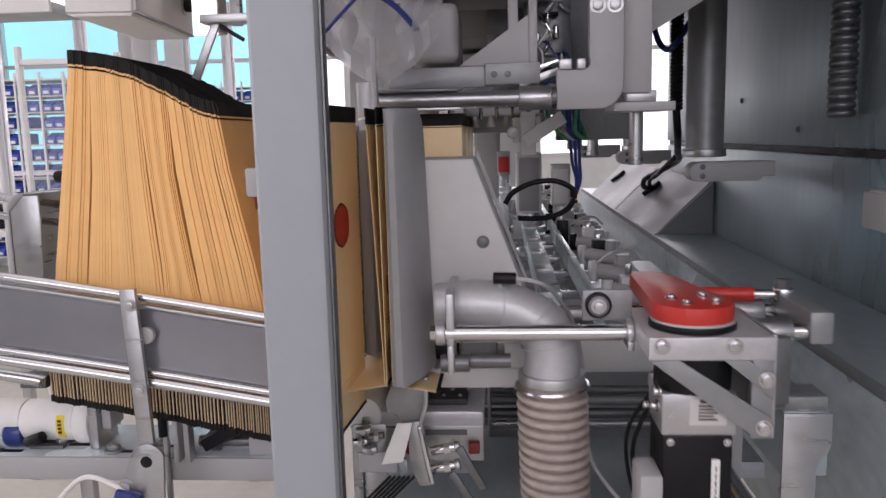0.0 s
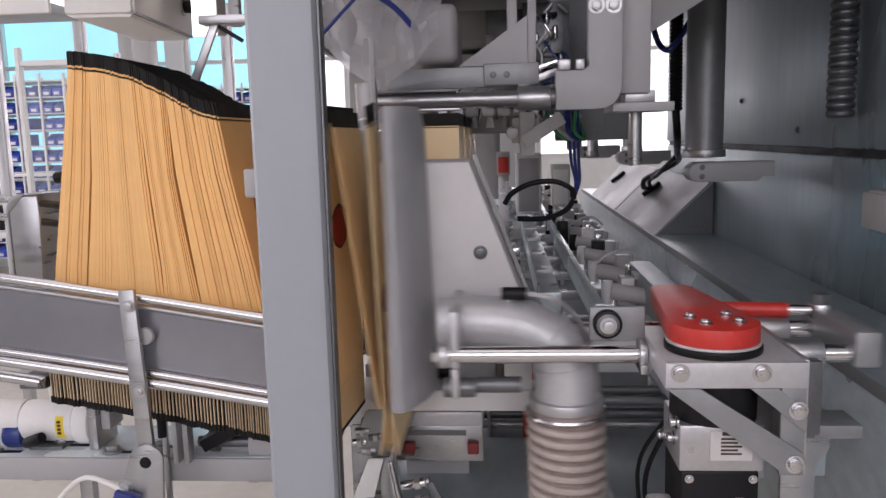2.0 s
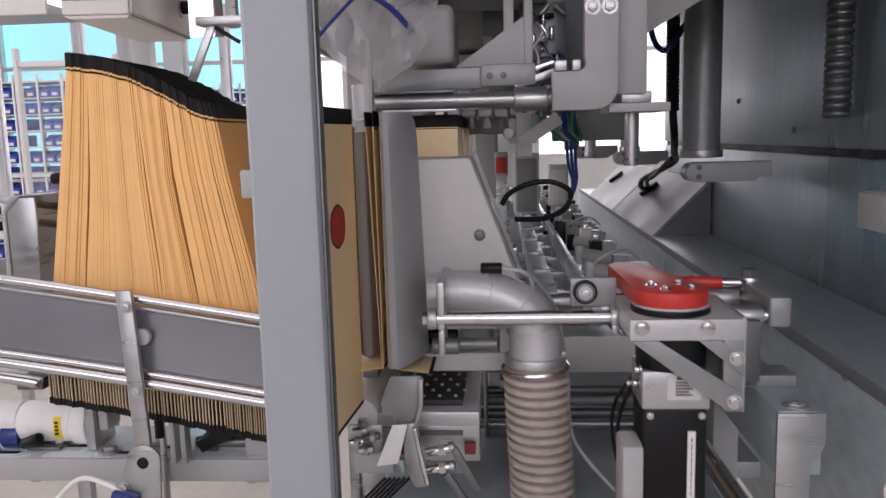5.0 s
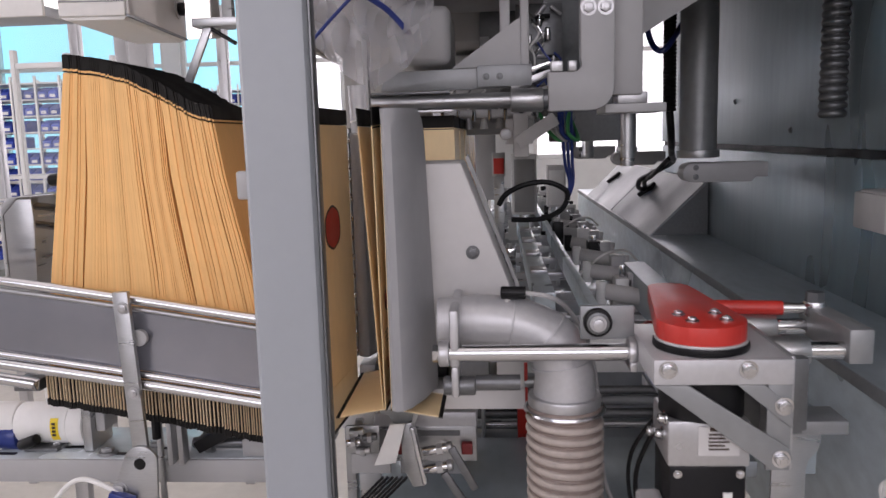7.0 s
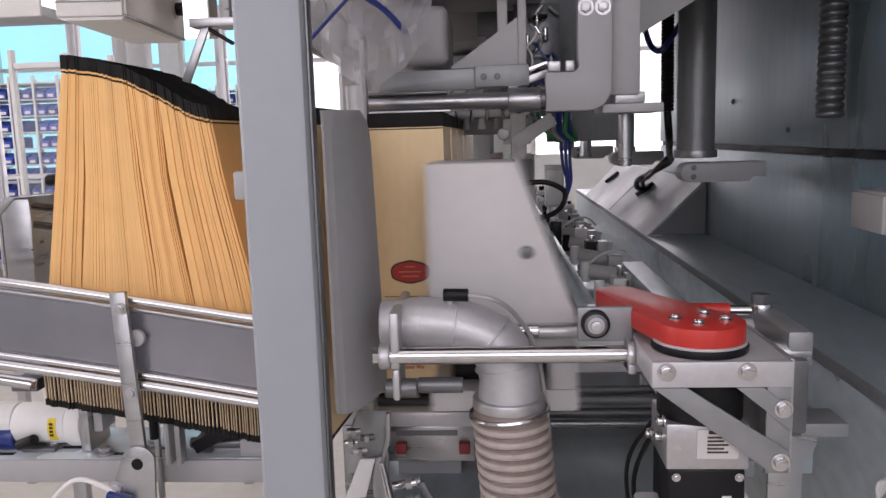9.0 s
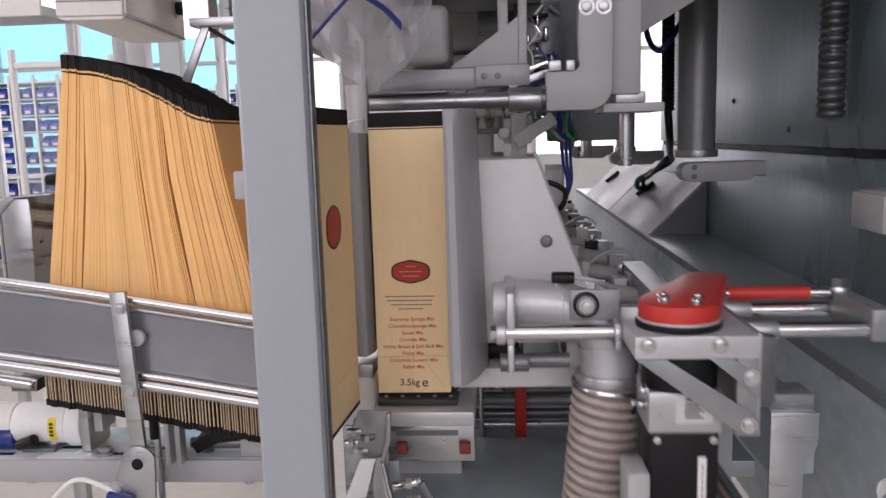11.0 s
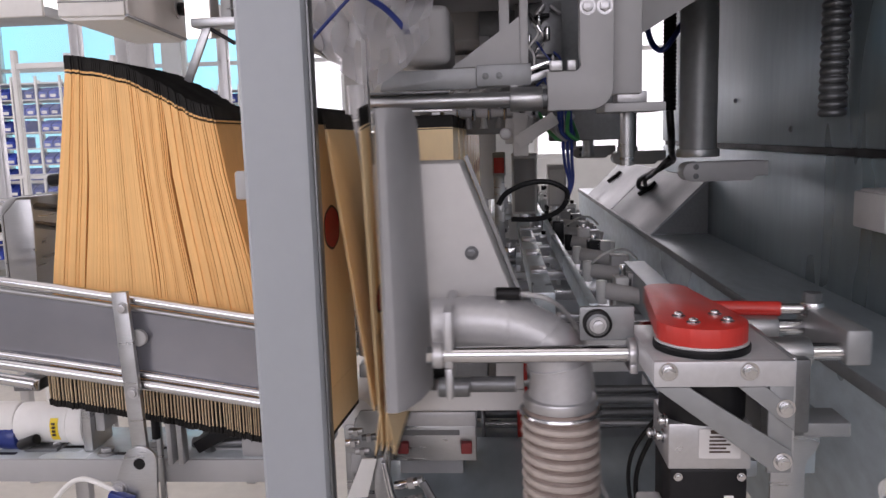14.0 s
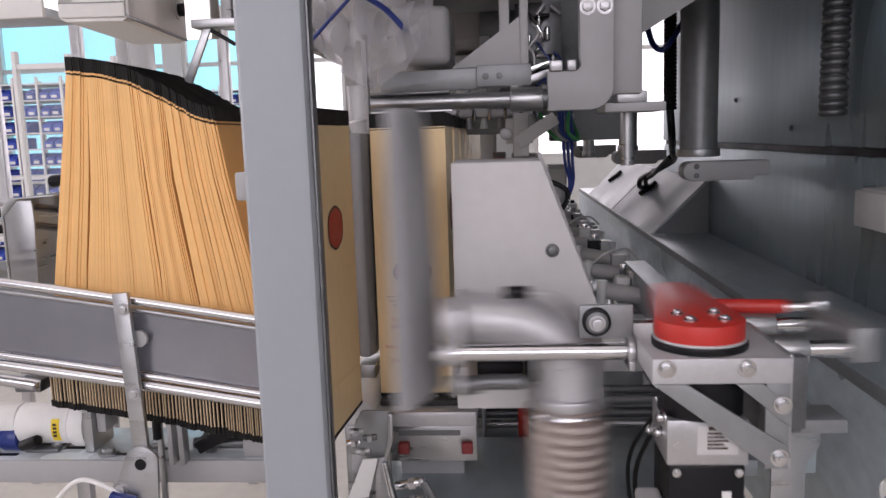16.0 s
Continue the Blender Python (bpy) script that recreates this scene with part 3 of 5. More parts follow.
# small valves, cylinders and fittings on the head
rg = random.Random(11)
valves = thing("valve_cluster", "cluster of bright pneumatic fittings and thin air lines", "fittings")
part("mount_plate", box(0.05, 0.135, 1.475, 1.48, 1.60, 1.735, 0.001), DARK_STEEL, valves)
for i in range(16):
    x, z = 0.062 + 0.07 * rg.random(), 1.608 + 0.115 * rg.random()
    q = pose(x, 1.462, z, 0, rg.choice((0, 90, 35, -50)), rg.uniform(-20, 20))
    part("fitting", moved(rod((-0.012, 0, 0), (0.012, 0, 0), rg.uniform(0.003, 0.006), 12, bev=0.001), q), rg.choice((BRIGHT, ALU, BRIGHT, BLACK_PLASTIC, WHITE)), valves)
for i in range(6):
    x, z = 0.062 + 0.07 * rg.random(), 1.62 + 0.1 * rg.random()
    part("air_line", tube([(x, 1.46, z), (x + 0.01, 1.44, z - 0.02), (x + rg.uniform(-0.03, 0.03), 1.44, z - 0.05), (x + rg.uniform(-0.03, 0.03), 1.46, z - 0.08)], 0.002, 8), rg.choice((WHITE, BRIGHT, BLUE_TUBE)), valves)
part("slanted_strip", moved(box(-0.035, 0.035, -0.004, 0.004, -0.006, 0.006, 0.001), pose(0.07, 1.34, 1.59, 0, -18, 0)), ALU, valves)
part("slanted_strip", moved(box(-0.03, 0.03, -0.004, 0.004, -0.004, 0.004, 0.001), pose(0.075, 1.345, 1.608, 0, -18, 0)), BRIGHT, valves)
for i in range(30):
    y = 2.3 + 2.6 * rg.random()
    x = rg.uniform(0.0, 0.42)
    u = thing("fixture", "small bright machine fixture beside the conveyor", "fixture", Matrix.Translation((x, y, 0)), "fixtures beside the conveyor")
    h = rg.uniform(0.02, 0.10)
    part("body", box(-0.02, 0.02, -0.02, 0.02, 1.0855, 1.0855 + h, 0.003), rg.choice((WHITE, ALU, BRIGHT, GREY_PAINT, BLACK_PLASTIC)), u)
    part("knob", rod((0, 0, 1.0856 + h), (0, 0, 1.10 + h), 0.009, 12, bev=0.001), rg.choice((ALU, BLACK_PLASTIC, BRIGHT)), u)
    part("stem", box(-0.008, 0.008, -0.008, 0.008, 0.9305, 1.0853, 0), STEEL, u)

gear = thing("bag_clamp", "bag clamp bar with suction cups and bright fittings", "clamp")
part("bar", box(-0.12, 0.10, 1.62, 1.64, 1.535, 1.552, 0.002), ALU, gear)
part("hanger", box(-0.02, 0.0, 1.6405, 1.655, 1.535, 1.70, 0.001), STEEL, gear)
for i in range(7):
    x = -0.11 + 0.032 * i
    part("suction_cup", rod((x, 1.625, 1.512), (x, 1.625, 1.5345), 0.009, 14, 0.005), (WHITE, GREY_PAINT, ALU)[i % 3], gear)
    part("fitting", rod((x + 0.012, 1.612, 1.53), (x + 0.012, 1.605, 1.55), 0.004, 10), BRIGHT, gear)
    part("air_line", tube([(x, 1.625, 1.5525), (x + 0.005, 1.62, 1.575), (x + 0.03, 1.63, 1.585), (x + 0.04, 1.66, 1.60)], 0.0025, 8), (WHITE, GREY_PAINT)[i % 2], gear)
part("side_block", box(0.03, 0.085, 1.58, 1.615, 1.48, 1.53, 0.002), PALE_SHEET, gear)
part("knuckle", rod((0.03, 1.57, 1.50), (0.03, 1.58, 1.50), 0.012, 16, bev=0.002), ALU, gear)
part("knuckle", rod((0.075, 1.56, 1.545), (0.075, 1.58, 1.545), 0.009, 16, bev=0.002), ALU, gear)

hook = thing("cable_bundle", "bundle of pale cable ends under the ledge", "cable")
for i in range(6):
    part("cable_end", tube([(0.545, 0.98 + 0.006 * i, 1.04), (0.53 - 0.004 * i, 0.98 + 0.004 * i, 1.05 - 0.004 * i), (0.515, 0.985 + 0.005 * i, 1.035 - 0.006 * i)], 0.0028, 8), WHITE, hook)
part("clip", box(0.535, 0.5498, 0.97, 1.02, 1.02, 1.05, 0.002), GREY_PAINT, hook)

door = thing("glazed_partition", "slim white glazed partition frame with a handle", "partition", Matrix.Translation((-2.62, 4.2, 0)))
for x in (0.0, 0.30, 0.56):
    part("stile", box(x - 0.012, x + 0.012, -0.02, 0.02, 0, 2.03 - 0.08 * x, 0.002), WHITE, door)
for z in (0.05, 1.0, 1.93):
    part("rail", box(0.0125, 0.5475, -0.015, 0.015, z, z + 0.03, 0.002), WHITE, door)
g = part("pane", box(0.013, 0.547, -0.003, 0.003, 1.031, 1.929, 0), PANE, door)
g.visible_shadow = False
part("handle", box(0.31, 0.37, -0.04, -0.0205, 1.52, 1.535, 0.003), BLACK_PLASTIC, door)
# ---- bag magazine ----
BAG_W, BAG_L, BAG_G, FOLD = 0.175, 0.415, 0.108, 0.061


# the stack stands in six packed groups; columns: bottom, rail, middle, top
EDGES = [(-0.606, -0.588, -0.563, -0.540), (-0.557, -0.543, -0.523, -0.512), (-0.449, -0.4356, -0.4472, -0.4536),
         (-0.364, -0.3907, -0.4115, -0.4171), (-0.334, -0.3556, -0.3804, -0.3942), (-0.310, -0.3258, -0.3561, -0.3745), (-0.292, -0.306, -0.338, -0.3585)]
EDGE_Z = (1.12, 1.30, 1.45, 1.59)
GAPS = (0.0, 0.0018, 0.0020, 0.0027, 0.0010, 0.0012, 0.0)
COUNTS = (11, 25, 18, 8, 7, 7)


def edge_x(k, z):
    return float(np.interp(z, EDGE_Z, EDGES[k]))


def gap(k, z):
    """Half the gap beside group edge k: it opens in the middle of the height."""
    return GAPS[k] * (0.12 + max(0.0, math.sin(math.pi * min(max((z - 1.22) / 0.37, 0), 1))) ** 1.5)


def loft(levels):
    bm = bmesh.new()
    rings = [[bm.verts.new((x, y, z)) for x, y in p] for z, p in levels]
    for a, c in zip(rings, rings[1:]):
        for k in range(len(a)):
            bm.faces.new((a[k], a[(k + 1) % len(a)], c[(k + 1) % len(a)], c[k]))
    bm.faces.new(rings[0][::-1])
    bm.faces.new(rings[-1])
    bmesh.ops.recalc_face_normals(bm, faces=bm.faces)
    return bm


def stack_bag(g, f, n, rng):
    """A flat kraft bag in the magazine, packed at fraction f of group g with n bags; black hems at both ends."""
    def at(z):
        lo, hi = edge_x(g, z) + gap(g, z), edge_x(g + 1, z) - gap(g + 1, z)
        return lo + (hi - lo) * f, (hi - lo) / n / 2
    xb, xt = at(1.12)[0], at(1.59)[0]
    zb = float(np.interp(xb, (-0.605, -0.444, -0.30), (1.156, 1.129, 1.098))) + rng.uniform(-0.0008, 0.0008)
    zt = float(np.interp(xt, (-0.540, -0.497, -0.4576, -0.4156, -0.381, -0.345), (1.617, 1.611, 1.600, 1.578, 1.5535, 1.544))) + rng.uniform(-0.0009, 0.0009)
    y0 = rng.uniform(-0.00028, 0.00028) + 0.0012 * math.sin(17 * f + 2 * g) + 0.004 * max(0.0, f - 0.72) ** 2 / 0.08
    b = thing("paper_bag", "flat brown kraft paper bag with black hems", "bag", pose(xb, 0.968 + y0, zb), "bags in the magazine")

    def ring(z, k=1.0, grow=0.0):
        x, h = at(z)
        x, h = x - xb, h * k * 1.04 + grow
        r = 0.00016
        return (z - zb, [(x - h, r - grow), (x - h * 0.75, -grow), (x, 0.0001 - grow), (x + h * 0.75, -grow), (x + h, r - grow), (x + h, BAG_W), (x - h, BAG_W)])
    part("body", loft([ring(z) for z in (zb + 0.058, zb + 0.09, 1.28, 1.34, 1.40, 1.46, 1.52, zt - 0.0228)]), KRAFT, b)
    part("stitch_line", loft([ring(zt - 0.0214, 0.96), ring(zt - 0.0201, 0.96)]), BLACK_BAND, b)
    part("hem_band", loft([ring(zt - 0.0200), ring(zt - 0.0175)]), KRAFT, b)
    def wedge(z, k):
        """Hem outline: full at the near fold, thinning to the far end."""
        zz, pts = ring(z, k)
        x = pts[2][0]
        return (zz, pts[:5] + [(x + (px_ - x) * 0.30, py_) for px_, py_ in pts[5:]])
    part("top_hem", loft([wedge(zt - 0.0174, 1.0), wedge(zt - 0.004, 0.98), wedge(zt, 0.7)]), BLACK_BAND, b)
    h = at(zb)[1]
    part("fold_edge", box(-h * 0.26, h * 0.26, -0.0008, 0.002, 0.0095, 0.0578, 0), PALE_PAPER, b)
    # black filler stands in for the shade in the gaps between fold edges
    part("printed_base", box(-h * 0.86, h * 0.86, 0.0022, BAG_W, 0.0095, 0.0578, 0), BLACK_BAND, b)
    part("bottom_hem", box(-h * 0.92, h * 0.92, -0.0011, BAG_W, 0.0, 0.009, 0.0004, 1), BLACK_BAND, b)
    if g == 5 and f > 0.9:
        x, h = at(1.415)
        part("badge", moved(badge(0.029, 0.025, 0), pose(x + h + 0.0022 - xb, BAG_W / 2, 1.415 - zb, 0, 0, 90)), RED_PRINT, b)
    return b


def badge(r1, r2, y):
    pts = []
    for k in range(48):
        a = 2 * math.pi * k / 48
        c, d = math.cos(a), math.sin(a)
        crest = 1 + 0.10 * math.exp(-((abs(c) / 0.28) ** 2))
        pts.append((r1 * math.copysign(abs(c) ** 0.85, c), r2 * crest * math.copysign(abs(d) ** 0.72, d) * 0.93))
    return prism(pts, "y", y, y + 0.0003)


rng = random.Random(7)
STACK = [stack_bag(g, (i + 0.5) / n, n, rng) for g, n in enumerate(COUNTS) for i in range(n)]

mag = thing("bag_magazine", "stainless bag magazine rails with a smoked side panel", "magazine")
RAIL = [(-0.90, 1.372), (-0.64, 1.336), (-0.465, 1.309), (-0.30, 1.281), (-0.262, 1.2745)]


def railing(dz, r, y=0.928):
    return tube([(x, y, z + dz) for x, z in RAIL], r, 14)


part("rail", railing(0, 0.0062), BRIGHT, mag)
part("rail", railing(-0.0125, 0.0035, 0.932), STEEL, mag)
part("rail", railing(-0.097, 0.0045), BRIGHT, mag)
part("rail", railing(-0.110, 0.0072), BRIGHT, mag)
part("rail", tube([(-0.90, 0.95, 1.235), (-0.64, 0.95, 1.196), (-0.605, 0.95, 1.190)], 0.008, 14), BRIGHT, mag)
part("side_panel", prism([(x, z - 0.016) for x, z in RAIL] + [(x, z - 0.094) for x, z in RAIL[::-1]], "y", 0.934, 0.938), PANEL, mag)
part("strut", moved(box(-0.010, 0.010, -0.004, 0.004, -0.40, 0.012, 0.001), pose(-0.459, 0.914, 1.308, 0, -2.5, 0)), STEEL, mag)
part("screw", bolt((-0.4555, 0.909, 1.300), (0, -1, 0), 0.0052, 0.003), ALU, mag)
part("screw", bolt((-0.4515, 0.909, 1.191), (0, -1, 0), 0.0052, 0.003), ALU, mag)
part("spacer", rod((-0.446, 0.930, 1.258), (-0.446, 0.922, 1.258), 0.011, 20, bev=0.002), GREY_PAINT, mag)
part("support_hole", rod((-0.449, 0.9028, 1.099), (-0.449, 0.9038, 1.099), 0.0075, 20), BLACK_PLASTIC, mag)
part("support_bolt", bolt((-0.478, 0.904, 1.066), (0, -1, 0), 0.007, 0.005), ALU, mag)
part("lower_beam", box(-1.05, -0.24, 0.93, 0.96, 0.955, 0.985, 0.002), GREY_PAINT, mag)
part("support_plate", prism([(-0.490, 1.055)] + arc(-0.448, 1.099, 0.023, 150, 20) + [(-0.43, 1.04), (-0.43, 0.98), (-0.50, 0.98)], "y", 0.904, 0.9095, 0.001), STEEL, mag)
part("drive_bracket", box(-0.40, -0.35, 1.03, 1.09, 1.0635, 1.10, 0.002), GREY_PAINT, mag)
part("drive_bracket", box(-0.345, -0.28, 1.05, 1.12, 1.0635, 1.085, 0.002), DARK_STEEL, mag)
part("drive_bracket", moved(box(-0.034, 0.034, -0.02, 0.02, -0.009, 0.009, 0.002), pose(-0.382, 1.012, 1.098, 0, -28, 0)), BLACK_PLASTIC, mag)
part("drive_cover", prism([(-0.352, 1.0635), (-0.352, 1.088), (-0.345, 1.094), (-0.262, 1.094), (-0.262, 1.0635)], "y", 1.008, 1.05, 0.002), GREY_PAINT, mag)
part("drive_shaft", rod((-0.43, 1.03, 1.076), (-0.353, 1.03, 1.076), 0.008, 16, bev=0.001), DARK_STEEL, mag)
part("drive_pulley", rod((-0.412, 1.03, 1.080), (-0.398, 1.03, 1.080), 0.018, 24, bev=0.002), DARK_STEEL, mag)
part("sensor", rod((-0.4625, 0.985, 1.10), (-0.4625, 0.985, 1.132), 0.006, 14, bev=0.001), BLACK_PLASTIC, mag)
part("sensor_wire", tube([(-0.4625, 0.985, 1.132), (-0.462, 0.986, 1.146), (-0.458, 0.99, 1.16)], 0.0022, 8), BLACK_PLASTIC, mag)
part("sensor_stand", box(-0.466, -0.459, 0.99, 0.9975, 0.985, 1.12, 0.001), STEEL, mag)
part("slot_post", box(-0.447, -0.440, 0.98, 1.0, 1.0635, 1.135, 0.001), ALU, mag)
part("slot_post", box(-0.432, -0.425, 0.98, 1.0, 1.0635, 1.135, 0.001), ALU, mag)
part("end_block", box(-0.66, -0.622, 0.985, 1.02, 1.168, 1.185, 0.002), DARK_STEEL, mag)
part("far_rail", tube([(x, 1.19, z + 0.03) for x, z in RAIL], 0.006, 12), BRIGHT, mag)
part("far_rail", tube([(x, 1.19, z + 0.06) for x, z in RAIL], 0.006, 12), BRIGHT, mag)
part("far_guard", prism(arc(-0.715, 1.402, 0.026, 180, 90) + [(-0.655, 1.4312), (-0.655, 1.4290), (-0.712, 1.4255), (-0.7375, 1.400), (-0.7375, 1.25), (-0.741, 1.25)], "y", 1.12, 1.30, 0.0008), STEEL, mag)
part("far_guard_face", prism([(-0.737, 1.25), (-0.737, 1.400)] + arc(-0.715, 1.402, 0.0215, 175, 95) + [(-0.692, 1.4235), (-0.690, 1.39), (-0.697, 1.25)], "y", 1.121, 1.125, 0.0006), STEEL, mag)
part("table_plate", box(-1.05, -0.24, 1.005, 1.125, 1.05, 1.063, 0.002), TABLE_TOP, mag)
for sx, sy in ((-0.745, 1.016), (-0.565, 1.016), (-0.655, 1.040), (-0.505, 1.036)):
    part("slot", box(sx, sx + 0.055, sy, sy + 0.008, 1.0632, 1.0638, 0), BLACK_PLASTIC, mag)
    part("slot_washer", rod((sx + 0.012, sy + 0.004, 1.0638), (sx + 0.012, sy + 0.004, 1.0658), 0.014, 22), STEEL, mag)
    part("slot_bolt", bolt((sx + 0.012, sy + 0.004, 1.0658), (0, 0, 1), 0.009, 0.006), STEEL, mag)
part("table_edge", box(-1.05, -0.24, 0.998, 1.0048, 1.03, 1.063, 0.002), GREY_PAINT, mag)
for x in (-1.0, -0.30):
    for y in (1.03, 1.10):
        part("leg", box(x - 0.02, x + 0.02, y - 0.02, y + 0.02, 0, 1.0495, 0.002), GREY_PAINT, mag)

knob = thing("star_grip", "black star knob on a steel stem behind the magazine", "knob")
part("stem", rod((-0.742, 1.30, 1.40), (-0.742, 1.30, 1.435), 0.008, 12), STEEL, knob)
part("grip", rod((-0.765, 1.30, 1.443), (-0.715, 1.30, 1.447), 0.0105, 8, bev=0.003), BLACK_PLASTIC, knob)
part("bracket", box(-0.78, -0.62, 1.28, 1.32, 1.388, 1.40, 0.002), ALU, knob)
part("bracket_leg", box(-0.77, -0.745, 1.29, 1.31, 0.0, 1.3878, 0.002), ALU, knob)

# bag sensor arm over the stack
arm = thing("stack_finger", "slim steel finger resting on top of the bag stack", "finger")
part("finger", moved(box(-0.006, 0.006, -0.003, 0.003, 0, 0.09, 0.001), pose(-0.435, 1.12, 1.585, 0, 24, 0)), STEEL, arm)
part("link", rod((-0.40, 1.12, 1.665), (-0.36, 1.12, 1.64), 0.003, 10), BLACK_PLASTIC, arm)
part("mount", box(-0.42, -0.34, 1.11, 1.14, 1.664, 1.676, 0.001), STEEL, arm)
part("hanger", box(-0.385, -0.37, 1.14, 1.155, 1.664, 4.999, 0.001), STEEL, arm)

# hanging control cabinet
cab = thing("control_box", "off-white hanging control box with a dark knob", "control box", pose(-0.628, 1.35, 1.717, 0, 0, 5.7))
part("body", box(-0.116, 0.0, 0.0, 0.350, 0.006, 0.30, 0.004), WHITE, cab)
part("base_pan", prism([(-0.104, 0.0), (-0.116, 0.0058), (0.0, 0.0058), (-0.006, 0.0)], "y", 0.006, 0.344, 0.0008), WHITE, cab)
part("door", box(0.0003, 0.006, 0.003, 0.347, 0.009, 0.298, 0.002), PALE_SHEET, cab, "pale grey door")
part("gasket", box(0.0, 0.0065, 0.001, 0.349, 0.0048, 0.0086, 0), DARK_STEEL, cab)
part("seam", box(-0.115, -0.001, -0.0016, -0.0002, 0.030, 0.0318, 0), DARK_STEEL, cab)
part("side_plate", box(-0.112, -0.090, -0.0035, -0.0003, 0.034, 0.09, 0.001), PALE_SHEET, cab)
part("knob_plate", rod((0.0062, 0.290, 0.062), (0.0082, 0.290, 0.062), 0.020, 24), GREY_PAINT, cab)
part("knob", rod((0.0084, 0.290, 0.062), (0.026, 0.290, 0.062), 0.0135, 20, bev=0.002), BLACK_PLASTIC, cab)
part("hanger", box(-0.08, -0.03, 0.1, 0.16, 0.30, 3.282, 0.002), GREY_PAINT, cab)
lampbox = thing("work_light", "small glowing white work light above the bags", "lamp")
GLOWW = material("lamp_glow", (1.0, 0.99, 0.96), 0.5, bump=0, vary=0.01, glow=2.2)
part("housing", box(-0.585, -0.532, 1.51, 1.56, 1.705, 2.0, 0.004), GREY_PAINT, lampbox)
part("stem", box(-0.565, -0.55, 1.525, 1.54, 2.0, 4.955, 0.001), GREY_PAINT, lampbox)
part("diffuser", box(-0.582, -0.535, 1.505, 1.5095, 1.70, 1.99, 0.001), GLOWW, lampbox)
tagged(copy_thing(lampbox, Matrix.Translation((-0.280, 0, 0.044))), "small glowing white work light beside the control box", "lamp")
part("stem_extension", box(-0.567, -0.548, 1.523, 1.542, 4.9552, 4.9995, 0.001), GREY_PAINT, lampbox)
tray = thing("cable_tray", "pale steel cable tray under the ceiling", "cable tray")
part("tray", box(-1.6, -0.80, 1.4, 1.5, 1.735, 1.755, 0.003), STEEL_H, tray)
part("tray_lip", box(-1.6, -0.80, 1.39, 1.3995, 1.735, 1.82, 0.002), WHITE, tray)
part("hanger", box(-1.0, -0.98, 1.44, 1.46, 1.7555, 4.999, 0.001), STEEL, tray)

motor = thing("drive_motor", "round white drive motor with a yellow label and blue cap", "motor")
MY, MZ = 1.055, 1.098
part("casing", rod((-0.6970, MY, MZ), (-0.6170, MY, MZ), 0.030, 28, bev=0.004), WHITE, motor)
part("gear_casing", rod((-0.6168, MY, MZ - 0.001), (-0.5920, MY, MZ - 0.001), 0.033, 28, bev=0.004), WHITE, motor)
part("rear_casing", rod((-0.7620, MY, MZ + 0.004), (-0.6972, MY, MZ + 0.004), 0.027, 28, bev=0.004), WHITE, motor)
part("end_cap", rod((-0.7220, MY - 0.012, MZ - 0.016), (-0.6940, MY - 0.012, MZ - 0.016), 0.020, 24, bev=0.003), BLUE_TUBE, motor, "blue cap")
part("flange", box(-0.5918, -0.5770, MY - 0.03, MY + 0.03, 1.0635, 1.14, 0.003), STEEL, motor)
part("flange", box(-0.5765, -0.5620, MY - 0.02, MY + 0.02, 1.09, 1.15, 0.003), GREY_PAINT, motor)
part("label_plate", prism(arc(MY, MZ, 0.0308, 150, 215) + arc(MY, MZ, 0.0303, 215, 150), "x", -0.6390, -0.6270), YELLOW, motor, "yellow label")
for i in range(4):
    part("print_bar", box(-0.6355, -0.6305, MY - 0.0318, MY - 0.0309, MZ - 0.010 + 0.0055 * i, MZ - 0.0065 + 0.0055 * i, 0), PRINT, motor)
part("lever", rod((-0.6820, MY - 0.035, MZ - 0.022), (-0.6520, MY - 0.042, MZ - 0.010), 0.008, 12, bev=0.002), BLACK_PLASTIC, motor)
part("foot", box(-0.6820, -0.6320, MY - 0.03, MY + 0.03, 1.0635, 1.0685, 0.001), DARK_STEEL, motor)

wire = thing("cable", "white cable with blue plug on the frame beam", "cable")
part("wire", tube([(-0.63, 0.95, 0.986), (-0.57, 0.925, 1.05), (-0.535, 0.91, 1.075), (-0.505, 0.905, 1.072), (-0.47, 0.898, 1.055), (-0.43, 0.92, 0.986)], 0.0033, 8), WHITE, wire)
part("plug", moved(box(-0.016, 0.016, -0.007, 0.007, -0.007, 0.007, 0.002), pose(-0.472, 0.895, 1.056, 0, 18, 0)), BLUE_TUBE, wire)

tab = thing("grey_tab", "small grey plate beside the frame post", "plate")
part("plate", box(-0.262, -0.232, 0.79, 0.80, 1.44, 1.47, 0.003), GREY_PAINT, tab)
part("stem", box(-0.236, -0.226, 0.7855, 0.7899, 1.445, 1.465, 0.001), GREY_PAINT, tab)

# ---- fixed opening station ----
holder = thing("counter_plate", "fixed grey counter plate of the opening station", "plate")
part("plate", prism(arc(-0.187, 1.105, 0.012, 180, 300) + [(-0.1735, 1.118), (-0.1735, 1.27), (-0.199, 1.27)], "z", 1.181, 1.508, 0.002), GRIP_GREY, holder)
part("strip", box(-0.2045, -0.1995, 1.100, 1.125, 1.181, 1.515, 0.001), STEEL, holder)
for i in range(12):
    part("screw", bolt((-0.2018, 1.100, 1.190 + 0.028 * i), (0, -1, 0), 0.0030, 0.004), BRIGHT, holder)
part("suction_pipe", rod((-0.187, 1.12, 1.5085), (-0.1885, 1.12, 1.575), 0.0118, 24, r2=0.013), CLEAR, holder, "clear suction pipe")
part("pipe_ring", rod((-0.187, 1.12, 1.524), (-0.1875, 1.12, 1.527), 0.0126, 24), WHITE, holder)
